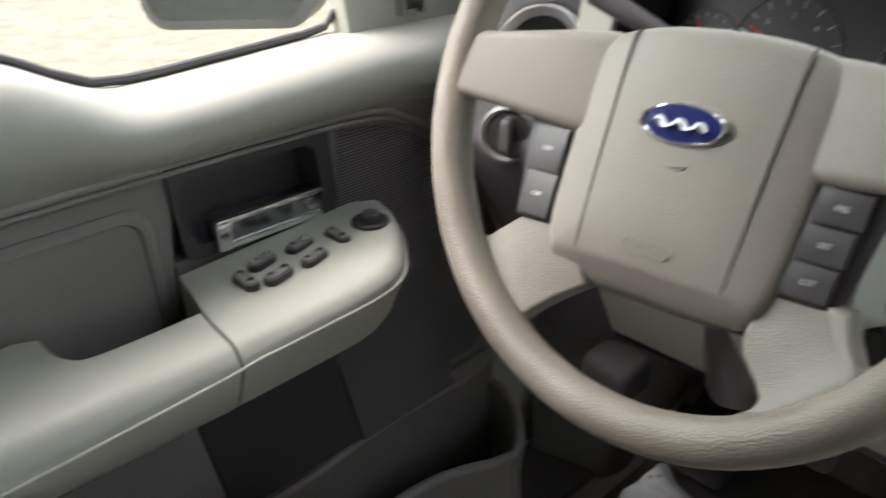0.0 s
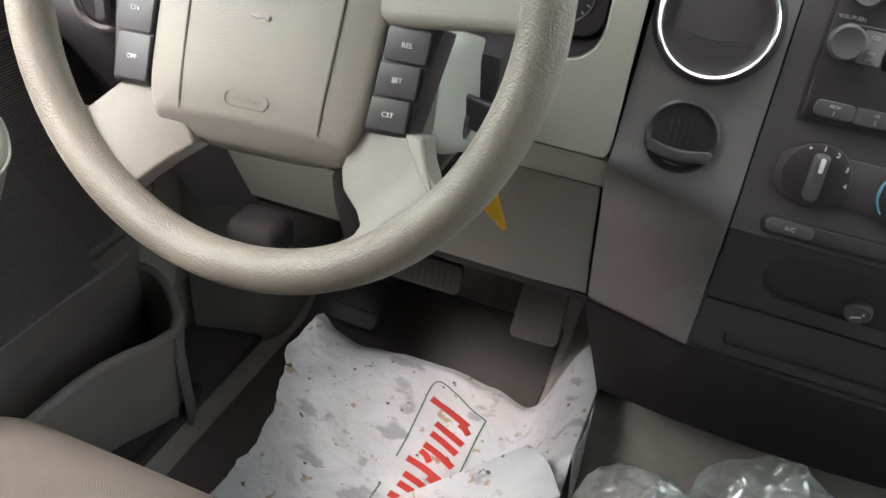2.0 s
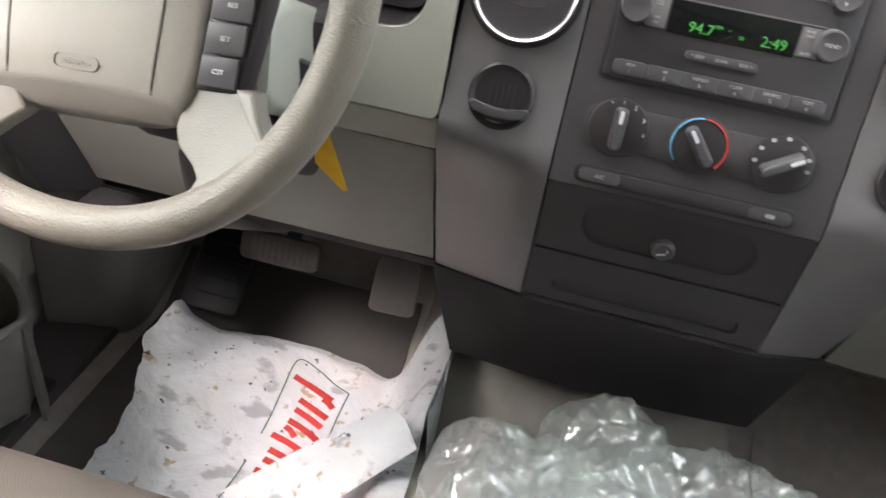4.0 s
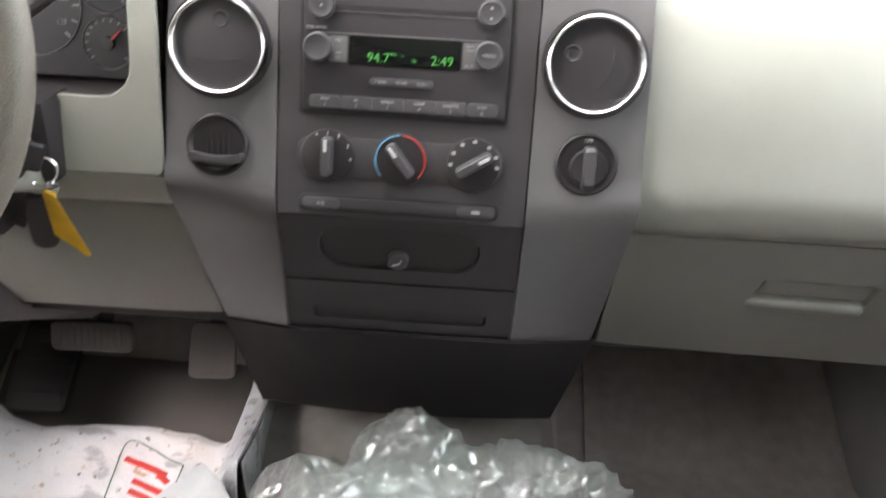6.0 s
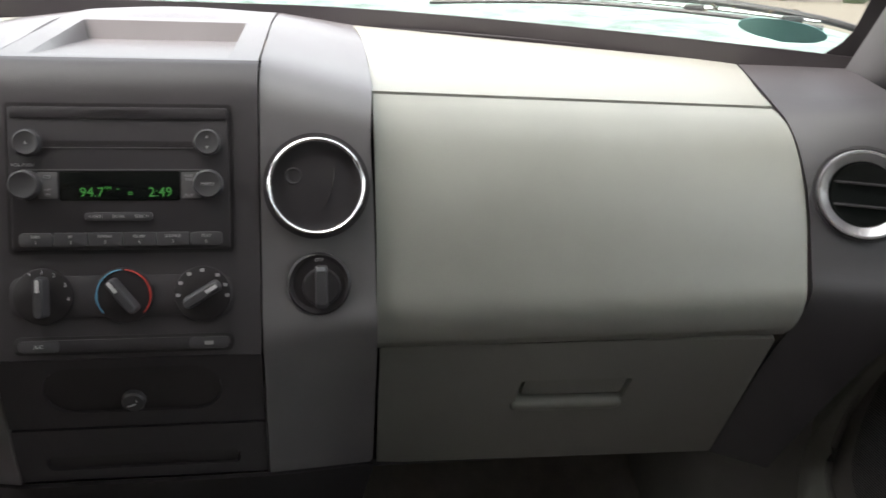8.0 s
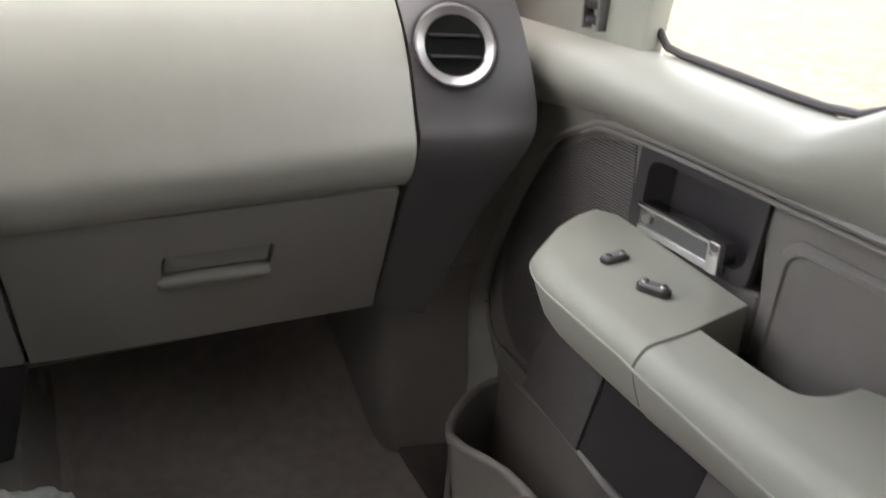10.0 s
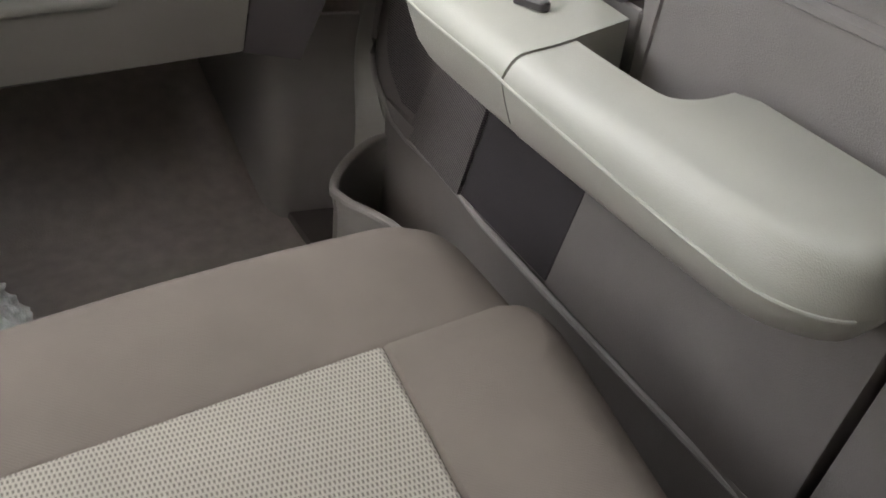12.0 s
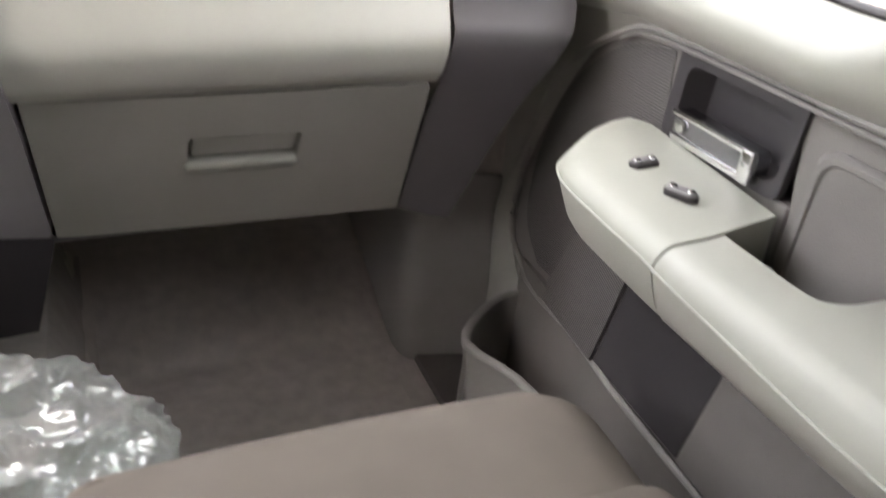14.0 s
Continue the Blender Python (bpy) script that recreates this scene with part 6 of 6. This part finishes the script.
# a line of bold slanted bars, long and short, in place of the words
for v0, u0, u1, w in ((0.775, 0.500, 0.640, 0.0058), (0.742, 0.610, 0.650, 0.0050), (0.690, 0.535, 0.640, 0.0054), (0.640, 0.530, 0.630, 0.0054), (0.578, 0.520, 0.630, 0.0054), (0.545, 0.515, 0.555, 0.0048), (0.490, 0.480, 0.610, 0.0054), (0.455, 0.565, 0.605, 0.0048), (0.418, 0.490, 0.600, 0.0054), (0.374, 0.485, 0.590, 0.0054), (0.328, 0.468, 0.575, 0.0054), (0.284, 0.462, 0.565, 0.0054), (0.236, 0.430, 0.560, 0.0056), (0.185, 0.430, 0.550, 0.0056)):
    printed("print_bar", [(u0, v0 + 0.012), ((u0 + u1) / 2, v0 + 0.004), (u1, v0 - 0.014)], w, RED_INK, "bold red bar of the print")

# ---------- clear plastic film ----------
film = thing("plastic_film", (0.06, -0.05, 0.1), "heap of crumpled clear plastic film on the hump", "plastic film")


def crumple(cx, cy, cz, rx, ry, rz, nu, nv, seed):
    """A crushed pocket of film: sharp ridges of all sizes that fork and run down its sides."""
    shift = V(seed * 3.7, seed * 1.3, seed * 2.1)

    def ridge(q):
        return 1 - 2.6 * abs(noise.noise(q))

    def fn(u, v):
        th, ph = 2 * math.pi * (u % 1.0), math.pi * 0.5 * v
        d = V(math.cos(th) * math.cos(ph), math.sin(th) * math.cos(ph), math.sin(ph))
        q = V(d.x * rx, d.y * ry, d.z * rz * 0.6)
        w = q + 0.012 * Vector(noise.noise_vector(q * 20 + shift))
        fold = 0.100 * ridge(w * 10 + shift) + 0.075 * ridge(w * 21 + shift) + 0.034 * ridge(w * 42 - shift) + 0.007 * ridge(w * 90 + shift)
        p = V(cx, cy, cz) + V(d.x * rx, d.y * ry, d.z * rz) * (0.90 + fold)
        p.z = max(p.z, floor_height(p.x, p.y) + 0.010)
        return p
    return sheet(fn, nu, nv, 0.0)


for k, (cx, cy, cz, rx, ry, rz, nu, nv) in enumerate(((0.13, -0.05, 0.08, 0.205, 0.145, 0.172, 260, 84), (0.015, 0.02, 0.09, 0.090, 0.085, 0.176, 170, 70), (-0.10, 0.0, 0.09, 0.085, 0.09, 0.118, 150, 52), (0.25, -0.09, 0.08, 0.09, 0.10, 0.106, 150, 52), (-0.03, -0.04, 0.09, 0.125, 0.10, 0.142, 180, 60))):
    part("film", crumple(cx, cy, cz, rx, ry, rz, nu, nv, 11 + k), WRAP, film, smooth=28)


# ---------- outside ----------
SAND = material("sandy_ground", (0.15, 0.125, 0.09), 0.95, grain=0.6, grain_size=40, mottle=0.35, mottle_size=9)
solo("ground", sheet(lambda u, v: (-300 + 600 * u, -300 + 600 * v, -0.72), 6, 6, 0.0), SAND, "pale sandy yard ground", "ground", kind="structure")
LEAF = material("tree_leaves", (0.09, 0.13, 0.06), 0.8, mottle=0.4, mottle_size=0.8)
random.seed(4)
wood = bmesh.new()
for k in range(260):
    a = random.uniform(0, 2 * math.pi)
    R = random.uniform(60, 95)
    h = random.uniform(2.0, 4.5)
    for q in range(5):
        bmesh.ops.create_icosphere(wood, subdivisions=1, radius=random.uniform(0.8, 1.9), matrix=Matrix.Translation((R * math.sin(a) + random.uniform(-2, 2), R * math.cos(a) + random.uniform(-2, 2), -0.7 + h * random.uniform(0.1, 1.0))))
for v in wood.verts:
    v.co += Vector(noise.noise_vector(v.co * 0.9)) * 0.7
solo("far_trees", wood, LEAF, "ring of far green trees round the yard", "trees", kind="stuff", smooth=0)

mir = thing("side_mirror", (-1.1, 0.0, 0.66), "dark driver's side mirror outside the window", "mirror")
mm = axes(V(-1.10, -0.09, 0.744), (0.9, 0.42, 0.09), (0, 0, 1), (0.42, -0.9, 0))
part("housing", loft([[mm @ V(x * k, y * k, h) for x, y in rounded(0.25, 0.20, 0.04)] for k, h in ((0.6, -0.09), (0.95, -0.05), (1.0, 0.0), (0.93, 0.004))]), BLACK, mir)
# glass has a nearly black metal colour
part("mirror_glass", prism([mm @ V(x, y, 0.002) for x, y in rounded(0.225, 0.175, 0.03)], mm.to_3x3() @ V(0, 0, 0.003)), material("mirror_dark", (0.035, 0.036, 0.037), 0.12, metal=1.0, mottle=0.0), mir, "nearly black mirror glass", smooth=0)
part("stay", tube([(-0.93, 0.0, 0.72), (-1.05, -0.05, 0.73)], 0.03, 12), BLACK, mir)

wip = thing("windscreen_wiper", (0.6, 0.6, 0.8), "black wiper blade with bright spine resting on the glass", "wiper")
WIPE = [V(0.318, 0.444, 0.8255), V(0.43, 0.388, 0.8320), V(0.53, 0.326, 0.8335), V(0.65, 0.256, 0.8270), V(0.742, 0.200, 0.8190)]
part("blade", tube(spline([tuple(p) for p in WIPE], 24), 0.0035, 8, 0.8), BLACK, wip, "black rubber blade")
part("spine", tube(spline([tuple(p + V(0.0, 0.008, 0.006)) for p in WIPE], 24), 0.0022, 8), SATIN, wip, "bright steel spine")
part("arm", tube(spline([tuple(WIPE[2] + V(0, 0.016, 0.012)), tuple(WIPE[3] + V(0, 0.022, 0.014)), tuple(WIPE[4] + V(0.0, 0.022, 0.010)), (0.81, 0.19, 0.812)], 16), 0.0042, 8), BLACK, wip, "black steel arm")
for q in (0.15, 0.42, 0.68, 0.92):
    p = Vector(spline([tuple(w) for w in WIPE], 100)[int(q * 100)])
    part("yoke", box((-0.012, -0.004, -0.002), (0.012, 0.006, 0.007), 0.002, 2, Matrix.Translation(p + V(0, 0.003, 0.002)) @ pose(0, 0, 0, 0, 0, -30)), CHARCOAL, wip, "dark yoke of the blade")
LITTER = material("dry_leaves", (0.12, 0.09, 0.05), 0.9, mottle=0.5, mottle_size=60)
random.seed(9)
lit = bmesh.new()
for k in range(60):
    t = random.random() ** 1.5
    p = V(0.36, 0.445, 0.842).lerp(V(0.74, 0.222, 0.830), t) + V(random.gauss(0, 0.03), random.gauss(0.008, 0.004), random.uniform(-0.003, 0.006))
    m = Matrix.Translation(p) @ pose(0, 0, 0, random.uniform(-50, 50), random.uniform(-50, 50), random.uniform(0, 360))
    s = random.uniform(0.002, 0.009)
    vs = [lit.verts.new(m @ V(*q)) for q in ((-s, 0, 0), (0, -s * 0.45, 0.002), (s, 0, 0), (0, s * 0.45, 0.003))]
    lit.faces.new(vs)
solo("leaf_litter", lit, LITTER, "dry leaves and bits caught along the wiper", "leaves", kind="stuff", smooth=0)
part("tinted_oval", sheet(lambda u, v: V(0.701, 0.2165, 0.8140) + V(0.040, -0.029, -0.0045) * ((2 * u - 1) * math.sqrt(max(0, 1 - (2 * v - 1) ** 2))) + V(-0.006, -0.008, 0.0125) * (2 * v - 1), 16, 16, 0.001), material("teal_sticker", (0.10, 0.27, 0.25), 0.4), screen_glass, "teal oval sticker on the glass")
